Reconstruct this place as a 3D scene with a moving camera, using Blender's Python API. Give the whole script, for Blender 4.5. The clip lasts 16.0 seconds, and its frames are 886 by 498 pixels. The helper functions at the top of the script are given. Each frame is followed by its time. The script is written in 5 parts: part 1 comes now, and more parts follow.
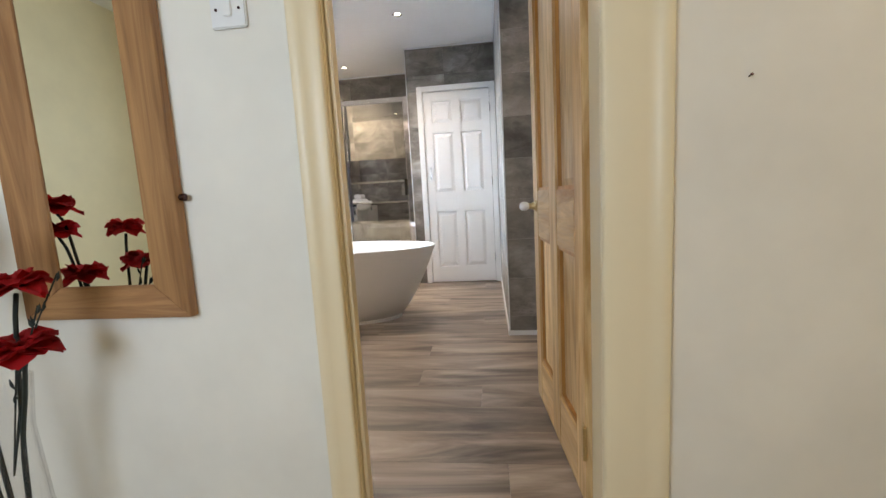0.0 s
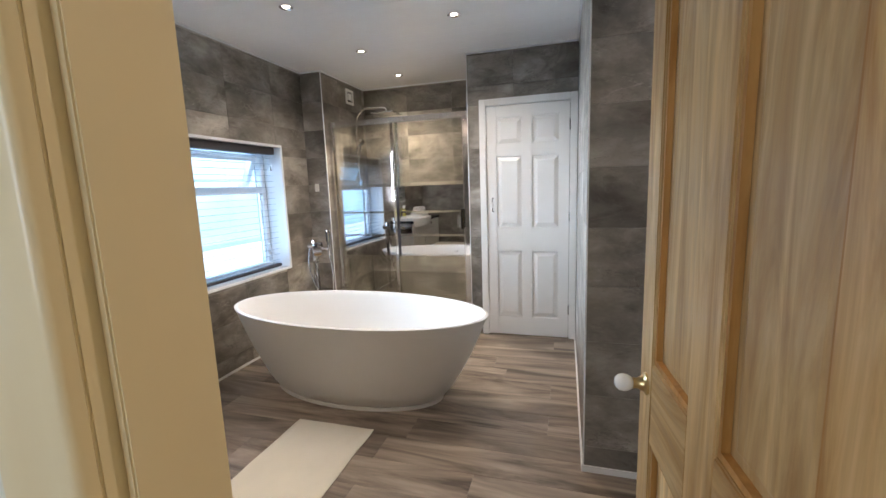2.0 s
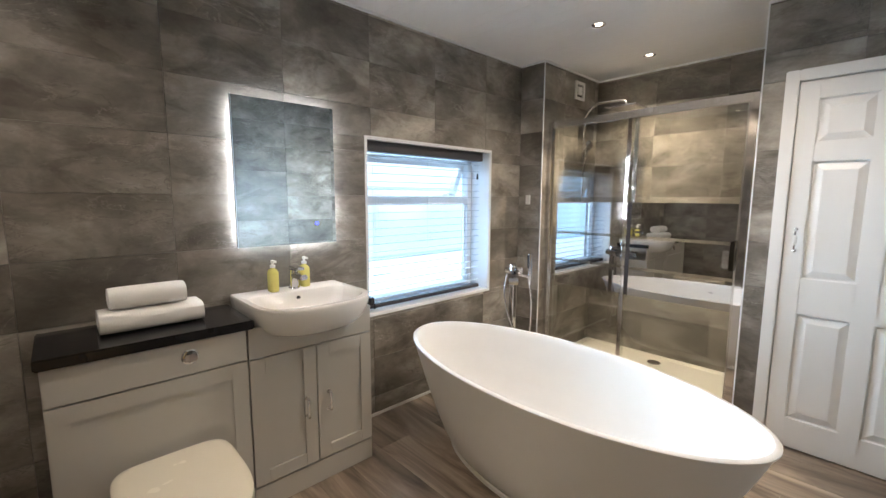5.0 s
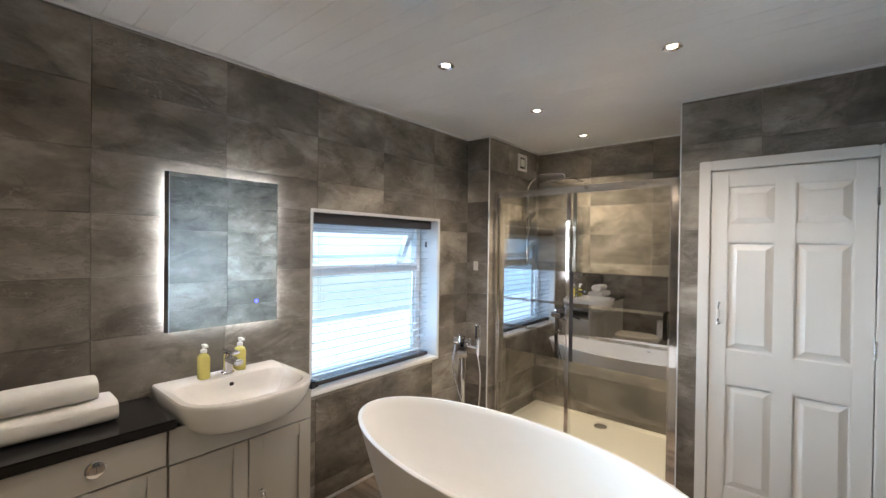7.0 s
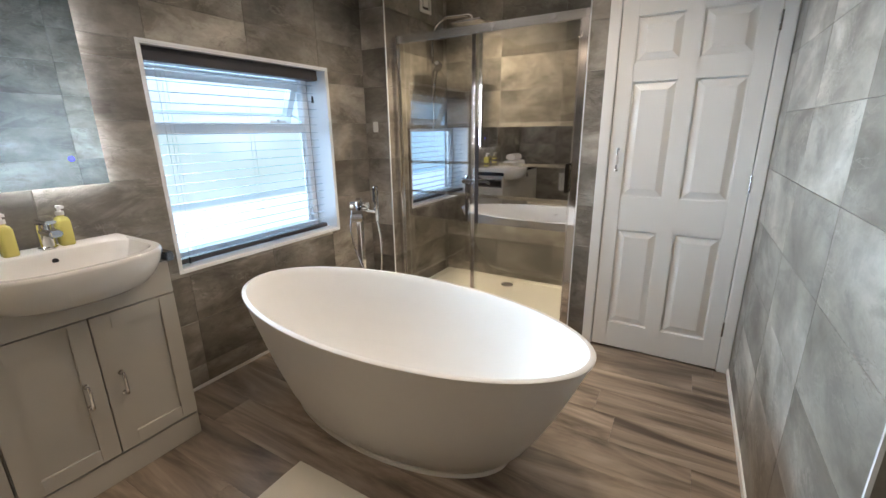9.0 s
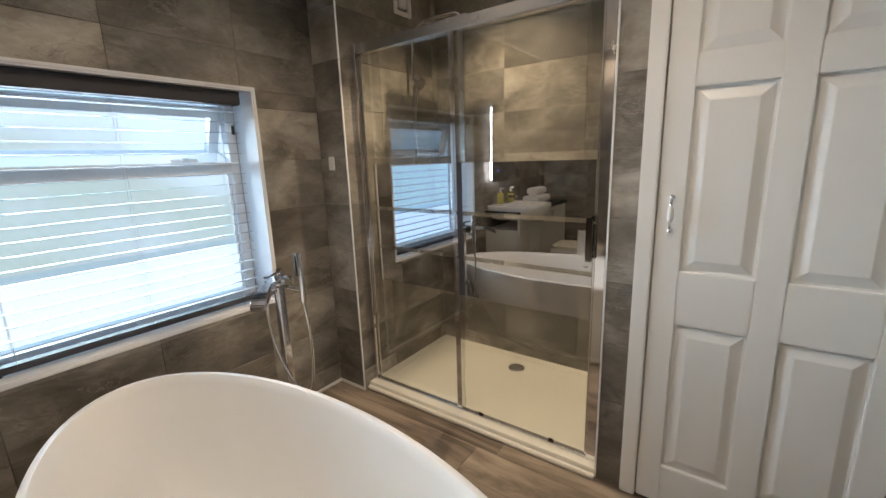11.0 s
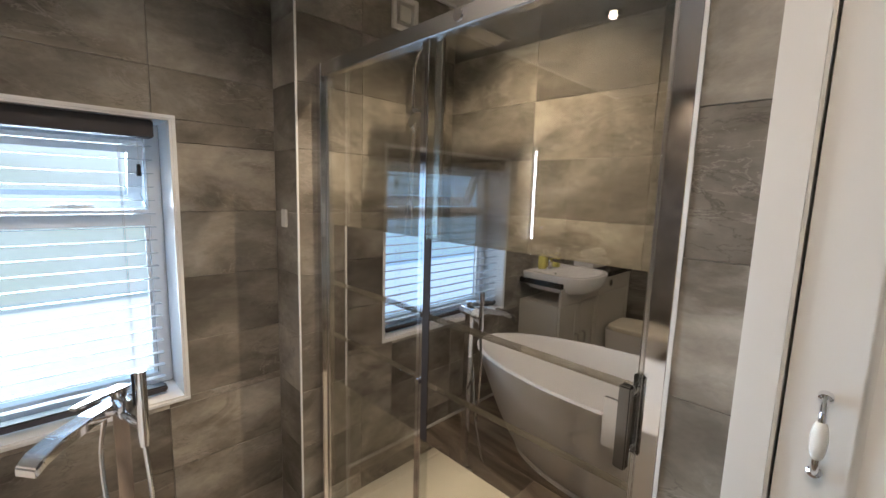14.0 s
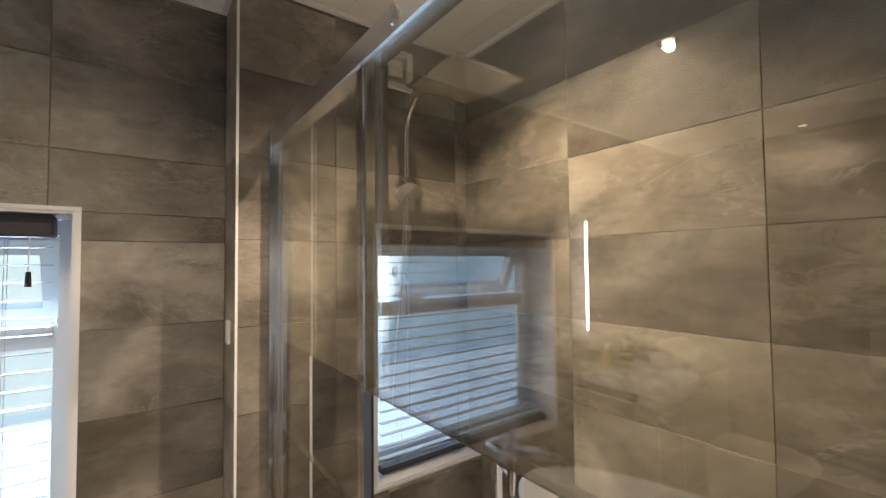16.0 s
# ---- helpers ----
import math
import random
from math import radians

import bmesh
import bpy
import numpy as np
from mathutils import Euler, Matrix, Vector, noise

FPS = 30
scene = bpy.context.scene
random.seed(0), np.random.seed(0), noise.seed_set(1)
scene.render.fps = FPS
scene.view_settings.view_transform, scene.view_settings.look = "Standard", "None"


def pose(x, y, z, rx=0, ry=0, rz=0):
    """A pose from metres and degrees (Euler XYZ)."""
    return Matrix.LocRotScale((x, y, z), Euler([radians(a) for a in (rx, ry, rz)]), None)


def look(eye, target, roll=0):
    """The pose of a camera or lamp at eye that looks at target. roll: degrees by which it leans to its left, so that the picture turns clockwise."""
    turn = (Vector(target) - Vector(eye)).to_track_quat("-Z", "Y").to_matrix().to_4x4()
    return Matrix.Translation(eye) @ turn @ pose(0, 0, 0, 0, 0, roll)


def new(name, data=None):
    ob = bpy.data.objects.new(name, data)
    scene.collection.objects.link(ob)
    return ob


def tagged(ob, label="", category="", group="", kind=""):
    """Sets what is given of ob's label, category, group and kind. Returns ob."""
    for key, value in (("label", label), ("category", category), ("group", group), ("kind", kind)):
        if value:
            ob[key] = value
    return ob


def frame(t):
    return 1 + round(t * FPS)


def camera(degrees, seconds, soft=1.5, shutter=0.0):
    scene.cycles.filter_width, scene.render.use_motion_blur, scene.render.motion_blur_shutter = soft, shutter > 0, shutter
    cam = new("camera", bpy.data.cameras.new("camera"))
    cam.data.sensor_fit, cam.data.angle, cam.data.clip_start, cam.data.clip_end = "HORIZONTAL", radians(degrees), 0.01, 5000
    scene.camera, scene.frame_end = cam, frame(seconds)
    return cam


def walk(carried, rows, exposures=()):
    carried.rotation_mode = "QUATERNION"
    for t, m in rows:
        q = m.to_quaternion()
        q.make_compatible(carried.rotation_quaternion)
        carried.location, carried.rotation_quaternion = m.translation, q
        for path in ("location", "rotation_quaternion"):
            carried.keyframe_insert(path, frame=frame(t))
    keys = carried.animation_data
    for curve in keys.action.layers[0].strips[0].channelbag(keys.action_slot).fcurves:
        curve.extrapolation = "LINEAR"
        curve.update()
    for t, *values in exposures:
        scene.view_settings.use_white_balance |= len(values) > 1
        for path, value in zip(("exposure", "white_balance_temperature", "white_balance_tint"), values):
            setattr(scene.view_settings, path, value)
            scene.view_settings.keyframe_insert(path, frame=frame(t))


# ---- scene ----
cam = camera(93.8, 16.0)
PATH = [
    (0, (0.551, 0.434, 0.937), (0.32, 2.404, 0.681), -3.2),
    (0.5, (0.523, 0.633, 1.078), (0.204, 2.592, 0.826), -3.6),
    (1, (0.541, 0.818, 1.206), (0.215, 2.773, 0.934), -3.7),
    (1.5, (0.573, 1.046, 1.311), (0.091, 2.966, 1.026), -4.1),
    (2, (0.562, 1.231, 1.342), (-0.003, 3.126, 1.044), -2.0),
    (2.5, (0.515, 1.416, 1.353), (-0.086, 3.293, 1.013), -0.1),
    (3, (0.501, 1.595, 1.354), (-0.327, 3.383, 1.009), -0.2),
    (3.5, (0.408, 1.72, 1.353), (-0.582, 3.426, 1.024), -0.8),
    (4, (0.354, 1.839, 1.367), (-0.823, 3.424, 1.045), 0.3),
    (4.2, (0.333, 1.878, 1.371), (-0.935, 3.389, 1.04), 0.4),
    (6.3, (0.271, 1.947, 1.497), (-1.242, 3.253, 1.43), 2.2),
    (6.5, (0.275, 1.943, 1.527), (-1.183, 3.312, 1.515), 2.2),
    (7, (0.283, 1.955, 1.543), (-1.008, 3.482, 1.524), 0.7),
    (7.5, (0.307, 1.997, 1.501), (-0.792, 3.659, 1.328), -1.1),
    (8, (0.345, 2.06, 1.433), (-0.65, 3.747, 1.028), -1.9),
    (8.5, (0.349, 2.139, 1.359), (-0.616, 3.804, 0.815), -1.8),
    (9, (0.314, 2.244, 1.338), (-0.66, 3.903, 0.79), -0.7),
    (9.5, (0.242, 2.409, 1.369), (-0.761, 4.079, 0.914), -0.3),
    (9.7, (0.233, 2.502, 1.375), (-0.797, 4.166, 0.959), -0.7),
    (11.8, (0.096, 3.625, 1.381), (-1.156, 5.091, 0.846), -0.3),
    (12, (0.085, 3.716, 1.370), (-1.187, 5.128, 0.747), -0.5),
    (12.5, (0.014, 3.871, 1.299), (-1.198, 5.247, 0.5), -0.4),
    (13, (-0.021, 3.964, 1.297), (-1.268, 5.327, 0.53), -0.1),
    (13.5, (-0.042, 4.001, 1.427), (-1.4, 5.393, 0.96), 0.7),
    (14, (-0.034, 4.031, 1.5), (-1.444, 5.426, 1.228), 1.7),
    (14.5, (-0.038, 4.195, 1.483), (-1.502, 5.547, 1.319), 1.1),
    (15, (-0.163, 4.338, 1.486), (-1.633, 5.692, 1.404), -0.5),
    (15.5, (-0.265, 4.434, 1.493), (-1.776, 5.744, 1.525), -2.2),
    (16, (-0.296, 4.556, 1.577), (-1.909, 5.736, 1.648), -0.6),
]
EXPOSURES = [(0, -0.08, 6300, 15), (1.5, -0.2, 6300, 14), (2, -0.34, 6250, 14), (3, -0.38, 6200, 12), (6.5, -0.52, 6600, 13), (7.6, -0.66, 6600, 13), (9.5, -0.76, 6650, 13),
             (12, -1.25, 7200, 14), (13, -1.2, 7000, 14), (13.5, -1.15, 6600, 13), (14, -1.0, 6900, 15), (14.5, -0.98, 7600, 18), (15.5, -0.85, 7500, 17), (16, -0.78, 7200, 16)]
walk(cam, [(t, look(eye, target, roll)) for t, eye, target, roll in PATH], EXPOSURES)

# ---- light ----
world = bpy.data.worlds.new("sky")
scene.world = world
world.use_nodes = True
wn = world.node_tree
sky = wn.nodes.new("ShaderNodeTexSky")
sky.sky_type = "NISHITA"
sky.sun_disc = False
sky.sun_elevation, sky.sun_rotation = radians(38), radians(200)
wn.links.new(sky.outputs[0], wn.nodes["Background"].inputs[0])
wn.nodes["Background"].inputs[1].default_value = 0.12
sun = new("sun", bpy.data.lights.new("sun", "SUN"))
sun.data.energy, sun.data.angle, sun.data.color = 1.0, radians(10), (1.0, 0.95, 0.88)
sun.matrix_world = look((-4, -6, 8), (0, 3, 0))


def area_lamp(name, m, sx, sy, watts, color):
    lamp = new(name, bpy.data.lights.new(name, "AREA"))
    lamp.data.shape, lamp.data.size, lamp.data.size_y = "RECTANGLE", sx, sy
    lamp.data.energy, lamp.data.color = watts, color
    lamp.matrix_world = m
    return lamp


# daylight on the landing, and an added warm fill light with no fitting
area_lamp("landing_daylight", look((-0.55, -0.93, 1.45), (-0.35, 1.4, 1.2)), 0.9, 1.1, 36, (0.72, 0.86, 1.0))
area_lamp("landing_warm_fill", look((1.9, 0.4, 2.40), (1.9, 0.4, 0)), 0.3, 0.3, 9, (1.0, 0.80, 0.52))
# sky light that comes down through the bathroom window
window_sky = area_lamp("window_sky", look((-2.16, 3.85, 1.25), (0.65, 3.75, 1.13)), 0.95, 0.9, 46, (0.60, 0.82, 1.0))
window_sky.data.spread = radians(66)
garden_sky = area_lamp("garden_sky", look((-2.20, 3.85, 1.30), (0.65, 3.82, 1.15)), 1.4, 1.3, 11, (0.14, 0.50, 1.0))
# the last, over the alcove, is unseen and added to brighten its walls
SPOTS = [(-1.056, 3.543), (-1.026, 4.447), (-0.143, 4.02), (-1.025, 5.232), (-1.05, 1.78), (1.02, 2.15)]
for sx, sy in SPOTS:
    lamp = new("downlight_beam", bpy.data.lights.new("downlight_beam", "SPOT"))
    lamp.data.energy, lamp.data.color = (170 if sy > 5 else 68 if sx > -0.5 and sy > 3 else 46), ((1.0, 0.83, 0.60) if sy > 5 else (1.0, 0.85, 0.68))
    lamp.data.spot_size, lamp.data.spot_blend, lamp.data.shadow_soft_size = radians(125 if sy > 5 else 145), 0.9, 0.020
    lamp.matrix_world = look((sx, sy, 2.42), (sx, sy, 0))

# ---- materials ----
def material(name, color=(0.8, 0.8, 0.8), rough=0.5, metal=0.0, coat=0.0):
    m = bpy.data.materials.new(name)
    m.use_nodes = True
    b = m.node_tree.nodes["Principled BSDF"]
    b.inputs["Base Color"].default_value = (*color, 1)
    b.inputs["Roughness"].default_value = rough
    b.inputs["Metallic"].default_value = metal
    b.inputs["Coat Weight"].default_value = coat
    return m


class Nodes:
    """Short hand for building a node tree round a material's shader."""

    def __init__(self, m):
        self.t, self.m = m.node_tree, m
        self.b = self.t.nodes["Principled BSDF"]

    def n(self, kind, **inputs):
        node = self.t.nodes.new(kind)
        for key, value in inputs.items():
            self.put(node, key.replace("_", " "), value)
        return node

    def put(self, node, key, value):
        socket = node.inputs[int(key)] if key.isdigit() else node.inputs[key]
        if isinstance(value, bpy.types.NodeSocket):
            self.t.links.new(value, socket)
        else:
            socket.default_value = value

    def coords(self, scale=(1, 1, 1), shift=None):
        c = self.n("ShaderNodeTexCoord").outputs["Object"]
        m = self.n("ShaderNodeMapping", Vector=c, Scale=scale)
        if shift is not None:
            self.t.links.new(shift, m.inputs["Location"])
        return m.outputs[0]

    def random_shift(self, far=60.0):
        r = self.n("ShaderNodeObjectInfo").outputs["Random"]
        w = self.n("ShaderNodeTexWhiteNoise")
        w.noise_dimensions = "1D"
        self.put(w, "W", r)
        s = self.n("ShaderNodeVectorMath")
        s.operation = "SCALE"
        self.put(s, "0", w.outputs["Color"])
        s.inputs["Scale"].default_value = far
        return s.outputs[0]

    def noise(self, vec, scale, detail=4.0, rough=0.55, distort=0.0):
        return self.n("ShaderNodeTexNoise", Vector=vec, Scale=scale, Detail=detail, Roughness=rough, Distortion=distort).outputs["Fac"]

    def ramp(self, fac, *stops):
        r = self.n("ShaderNodeValToRGB", Fac=fac)
        e = r.color_ramp.elements
        while len(e) < len(stops):
            e.new(0.5)
        for el, (p, c) in zip(e, stops):
            el.position, el.color = p, (*c, 1)
        return r.outputs["Color"]

    def mix(self, fac, a, b, mode="MIX"):
        x = self.n("ShaderNodeMix")
        x.data_type, x.blend_type = "RGBA", mode
        for i, v in ((0, fac), (6, a), (7, b)):
            if isinstance(v, bpy.types.NodeSocket):
                self.t.links.new(v, x.inputs[i])
            elif i:
                x.inputs[i].default_value = (*v, 1)
            else:
                x.inputs[i].default_value = v
        return x.outputs[2]

    def remap(self, fac, lo, hi, a=0.0, b=1.0):
        r = self.n("ShaderNodeMapRange", Value=fac)
        for i, v in zip((1, 2, 3, 4), (lo, hi, a, b)):
            r.inputs[i].default_value = v
        return r.outputs[0]

    def bump(self, height, strength=0.2, distance=0.002):
        b = self.n("ShaderNodeBump", Height=height, Strength=strength, Distance=distance)
        self.t.links.new(b.outputs[0], self.b.inputs["Normal"])

    def color(self, c):
        self.put(self.b, "Base Color", c)

    def rough(self, r):
        self.put(self.b, "Roughness", r)


def stone_tile(name, tone):
    m = material(name, rough=0.35)
    k = Nodes(m)
    sh = k.random_shift()
    v = k.coords((1, 1, 1.7), sh)
    cloud = k.noise(v, 2.1, 7, 0.55, 0.6)
    patch = k.noise(k.coords((1, 1, 1.5), sh), 1.1, 3, 0.5, 0.4)
    streak = k.noise(k.coords((1.0, 1.0, 2.3), sh), 2.5, 10, 0.62, 1.0)
    base = k.ramp(cloud, (0.30, (0.138 * tone, 0.124 * tone, 0.108 * tone)), (0.47, (0.222 * tone, 0.203 * tone, 0.181 * tone)), (0.58, (0.308 * tone, 0.287 * tone, 0.260 * tone)), (0.72, (0.43 * tone, 0.415 * tone, 0.39 * tone)))
    dark = k.ramp(streak, (0.38, (0.42, 0.40, 0.37)), (0.455, (0.90, 0.92, 0.92)), (0.60, (1.06, 1.06, 1.06)))
    c = k.mix(0.58, base, dark, "MULTIPLY")
    c = k.mix(0.8, c, k.ramp(patch, (0.33, (0.62, 0.61, 0.60)), (0.67, (1.28, 1.26, 1.23))), "MULTIPLY")
    # hard-edged mineral patches, pale cracks and dark fissures
    blotch = k.noise(k.coords((1, 1, 1.5), sh), 3.4, 10, 0.62, 0.5)
    c = k.mix(0.75, c, k.ramp(blotch, (0.36, (0.72, 0.71, 0.69)), (0.475, (0.93, 0.93, 0.92)), (0.49, (1.05, 1.05, 1.04)), (0.64, (1.20, 1.19, 1.17))), "MULTIPLY")
    gate = k.remap(k.noise(k.coords((1, 1, 1.5), sh), 2.6, 3, 0.5, 0.3), 0.46, 0.60)

    def crack(scale, stretch, width, most, tint, col):
        a = k.n("ShaderNodeMath")
        a.operation = "ABSOLUTE"
        k.put(a, "0", k.remap(k.noise(k.coords((1.0, 1.0, stretch), sh), scale, 9, 0.62, 1.1), 0.0, 1.0, -1.0, 1.0))
        g = k.n("ShaderNodeMath")
        g.operation = "MULTIPLY"
        k.put(g, "0", k.remap(a.outputs[0], 0.0, width, most, 0.0))
        k.put(g, "1", gate)
        return k.mix(g.outputs[0], col, tint)

    c = crack(2.9, 2.3, 0.020, 0.46, (0.46 * tone, 0.42 * tone, 0.39 * tone), c)
    c = crack(4.3, 2.6, 0.022, 0.62, (0.075 * tone, 0.066 * tone, 0.058 * tone), c)
    fleck = k.noise(k.coords((1, 1, 2.2), sh), 17, 6, 0.68, 0.6)
    c = k.mix(0.34, c, k.ramp(fleck, (0.35, (0.74, 0.73, 0.71)), (0.5, (1.0, 1.0, 1.0)), (0.63, (1.22, 1.21, 1.19))), "MULTIPLY")
    grain = k.noise(k.coords((1, 1, 1), sh), 70, 3, 0.6)
    c = k.mix(0.18, c, k.ramp(grain, (0.3, (0.78, 0.78, 0.78)), (0.7, (1.15, 1.15, 1.15))), "MULTIPLY")
    r = k.n("ShaderNodeObjectInfo").outputs["Random"]
    c = k.mix(1.0, c, k.ramp(r, (0, (0.72, 0.72, 0.72)), (1, (1.20, 1.20, 1.20))), "MULTIPLY")
    k.color(c)
    k.rough(k.remap(cloud, 0.3, 0.7, 0.42, 0.29))
    k.bump(blotch, 0.02, 0.003)
    return m


def wood(name, dark, light, axis=0, scale=1.0, rough=0.45, per_piece=True, stretch=14.0):
    m = material(name, rough=rough)
    k = Nodes(m)
    sh = k.random_shift() if per_piece else None
    s = [stretch * scale] * 3
    s[axis] = 1.0 * scale
    v = k.coords(tuple(s), sh)
    g = k.noise(v, 1.6, 6, 0.6, 1.4)
    s2 = [90 * scale] * 3
    s2[axis] = 3 * scale
    fine = k.noise(k.coords(tuple(s2), sh), 1.0, 3, 0.6)
    c = k.ramp(g, (0.34, dark), (0.66, light))
    c = k.mix(0.4, c, k.ramp(fine, (0.3, (0.7, 0.68, 0.66)), (0.7, (1.15, 1.15, 1.15))), "MULTIPLY")
    if per_piece:
        c = k.mix(1.0, c, k.ramp(k.n("ShaderNodeObjectInfo").outputs["Random"], (0, (0.82, 0.82, 0.82)), (1, (1.12, 1.12, 1.12))), "MULTIPLY")
    k.color(c)
    k.rough(k.remap(fine, 0.3, 0.7, rough - 0.06, rough + 0.08))
    k.bump(fine, 0.12, 0.001)
    return m


def paint(name, color, rough=0.5, mottled=0.06, relief=0.08, grain=180):
    m = material(name, color, rough)
    k = Nodes(m)
    v = k.coords()
    big = k.noise(v, 2.5, 4, 0.6)
    lo, hi = tuple(c * (1 - mottled) for c in color), tuple(min(1, c * (1 + mottled)) for c in color)
    k.color(k.ramp(big, (0.3, lo), (0.7, hi)))
    fine = k.noise(v, grain, 2, 0.5)
    k.rough(k.remap(big, 0.3, 0.7, rough - 0.05, rough + 0.05))
    k.bump(fine, relief, 0.001)
    return m


def glass(name, least=0.06, tint=(1, 1, 1)):
    """Clear glass: mirrors a little straight on and more at a slant."""
    m = bpy.data.materials.new(name)
    m.use_nodes = True
    t = m.node_tree
    t.nodes.remove(t.nodes["Principled BSDF"])
    clear, gloss, f, p, r, mix = (t.nodes.new("ShaderNode" + s) for s in ("BsdfTransparent", "BsdfGlossy", "LayerWeight", "Math", "MapRange", "MixShader"))
    clear.inputs[0].default_value = (*tint, 1)
    gloss.inputs["Roughness"].default_value = 0.0
    p.operation, p.inputs[1].default_value = "POWER", 4.0
    f.inputs["Blend"].default_value = 0.5
    r.inputs["To Min"].default_value, r.inputs["To Max"].default_value = least, 0.85
    t.links.new(f.outputs["Facing"], p.inputs[0])
    t.links.new(p.outputs[0], r.inputs["Value"])
    t.links.new(r.outputs[0], mix.inputs[0])
    t.links.new(clear.outputs[0], mix.inputs[1])
    t.links.new(gloss.outputs[0], mix.inputs[2])
    t.links.new(mix.outputs[0], t.nodes["Material Output"].inputs[0])
    return m


def glow(name, color, strength):
    m = bpy.data.materials.new(name)
    m.use_nodes = True
    b = m.node_tree.nodes["Principled BSDF"]
    b.inputs["Base Color"].default_value = (*color, 1)
    b.inputs["Emission Color"].default_value = (*color, 1)
    b.inputs["Emission Strength"].default_value = strength
    return m


TILE = stone_tile("grey_stone_tile", 1.0)
GROUT = paint("grey_grout", (0.30, 0.29, 0.275), 0.8)
FLOOR_WOOD = wood("grey_oak_floor", (0.088, 0.064, 0.048), (0.420, 0.340, 0.265), 0, 0.55, 0.34, True, 6.5)
PINE = wood("varnished_pine", (0.40, 0.22, 0.07), (0.76, 0.55, 0.28), 2, 1.0, 0.36, True, 9.0)
PINE_ACROSS = wood("varnished_pine_across", (0.40, 0.22, 0.07), (0.76, 0.55, 0.28), 1, 1.0, 0.36, True, 9.0)
PINE_EDGE = wood("varnished_pine_edge", (0.34, 0.155, 0.035), (0.55, 0.29, 0.09), 2, 1.0, 0.36, True, 9.0)
OAK_FRAME = wood("oak_mirror_frame", (0.27, 0.125, 0.045), (0.50, 0.27, 0.11), 2, 1.0, 0.42, True)
OAK_FRAME_ACROSS = wood("oak_mirror_frame_across", (0.27, 0.125, 0.045), (0.50, 0.27, 0.11), 0, 1.0, 0.42, True)
CREAM_WALL = paint("cream_wall_paint", (0.80, 0.77, 0.68), 0.6)
CREAM_GLOSS = paint("cream_gloss_paint", (0.80, 0.685, 0.46), 0.36, 0.02, 0.03)
WHITE_GLOSS = paint("white_satin_paint", (0.80, 0.80, 0.79), 0.35, 0.02, 0.04)
CEILING_WHITE = paint("white_ceiling_panel", (0.88, 0.88, 0.88), 0.14, 0.02, 0.02)
UPVC = paint("white_window_plastic", (0.82, 0.84, 0.86), 0.20, 0.02, 0.0)
PLASTIC = paint("white_plastic", (0.78, 0.78, 0.76), 0.35, 0.02, 0.0)
CERAMIC = paint("white_ceramic", (0.82, 0.81, 0.79), 0.10, 0.01, 0.0)
BATH_STONE = paint("matt_white_resin", (0.80, 0.79, 0.77), 0.38, 0.02, 0.02)
TRAY_RESIN = paint("white_tray_resin", (0.80, 0.77, 0.68), 0.36, 0.03, 0.05)
UNIT_PAINT = paint("warm_grey_cabinet_paint", (0.50, 0.48, 0.44), 0.45, 0.03, 0.06)
WORKTOP = paint("black_worktop", (0.012, 0.012, 0.014), 0.16, 0.3, 0.02)
CHROME = material("chrome", (0.80, 0.80, 0.82), 0.07, 1.0)
DARK_CHROME = material("dark_chrome", (0.16, 0.155, 0.15), 0.12, 1.0)
BRUSHED = material("satin_aluminium", (0.72, 0.72, 0.72), 0.24, 1.0)
DARK_METAL = material("dark_metal", (0.08, 0.05, 0.055), 0.25, 1.0)
BRASS = material("aged_brass", (0.62, 0.47, 0.24), 0.28, 1.0)
DARK_GREY = paint("dark_grey_valance", (0.045, 0.042, 0.048), 0.5)
BLACK = paint("black_plastic", (0.01, 0.01, 0.012), 0.4)
# white slats, their shade against the bright window put into a blue-grey colour
SLAT_SHADED = paint("backlit_shade_blind_slat", (0.38, 0.43, 0.48), 0.4, 0.02, 0.0)
CORD = paint("white_cord", (0.70, 0.70, 0.70), 0.8)
SCREEN_GLASS = glass("shower_glass", 0.10, (0.97, 0.98, 0.96))
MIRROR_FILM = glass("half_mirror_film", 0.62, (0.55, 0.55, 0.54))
PANE_GLASS = glass("window_glass", 0.04)
MIRROR = material("mirror_silver", (0.86, 0.90, 0.90), 0.0, 1.0)
GLOW_WHITE = glow("mirror_backlight", (0.90, 0.94, 1.0), 80.0)
LAMP_GLOW = glow("downlight_glow", (1.0, 0.86, 0.68), 12.0)
LED_BLUE = glow("blue_led", (0.10, 0.12, 1.0), 4.0)
# seat and lid plastic with the warm lamplight put into its cream colour
SEAT_WARM_LIT = paint("warm_lit_seat_plastic", (0.81, 0.76, 0.63), 0.25, 0.02, 0.0)
TOWEL = paint("white_towel_cotton", (0.82, 0.81, 0.78), 0.95, 0.05, 0.9, 260)
MAT_COTTON = paint("cream_bath_mat", (0.78, 0.73, 0.62), 0.95, 0.05, 0.9, 220)

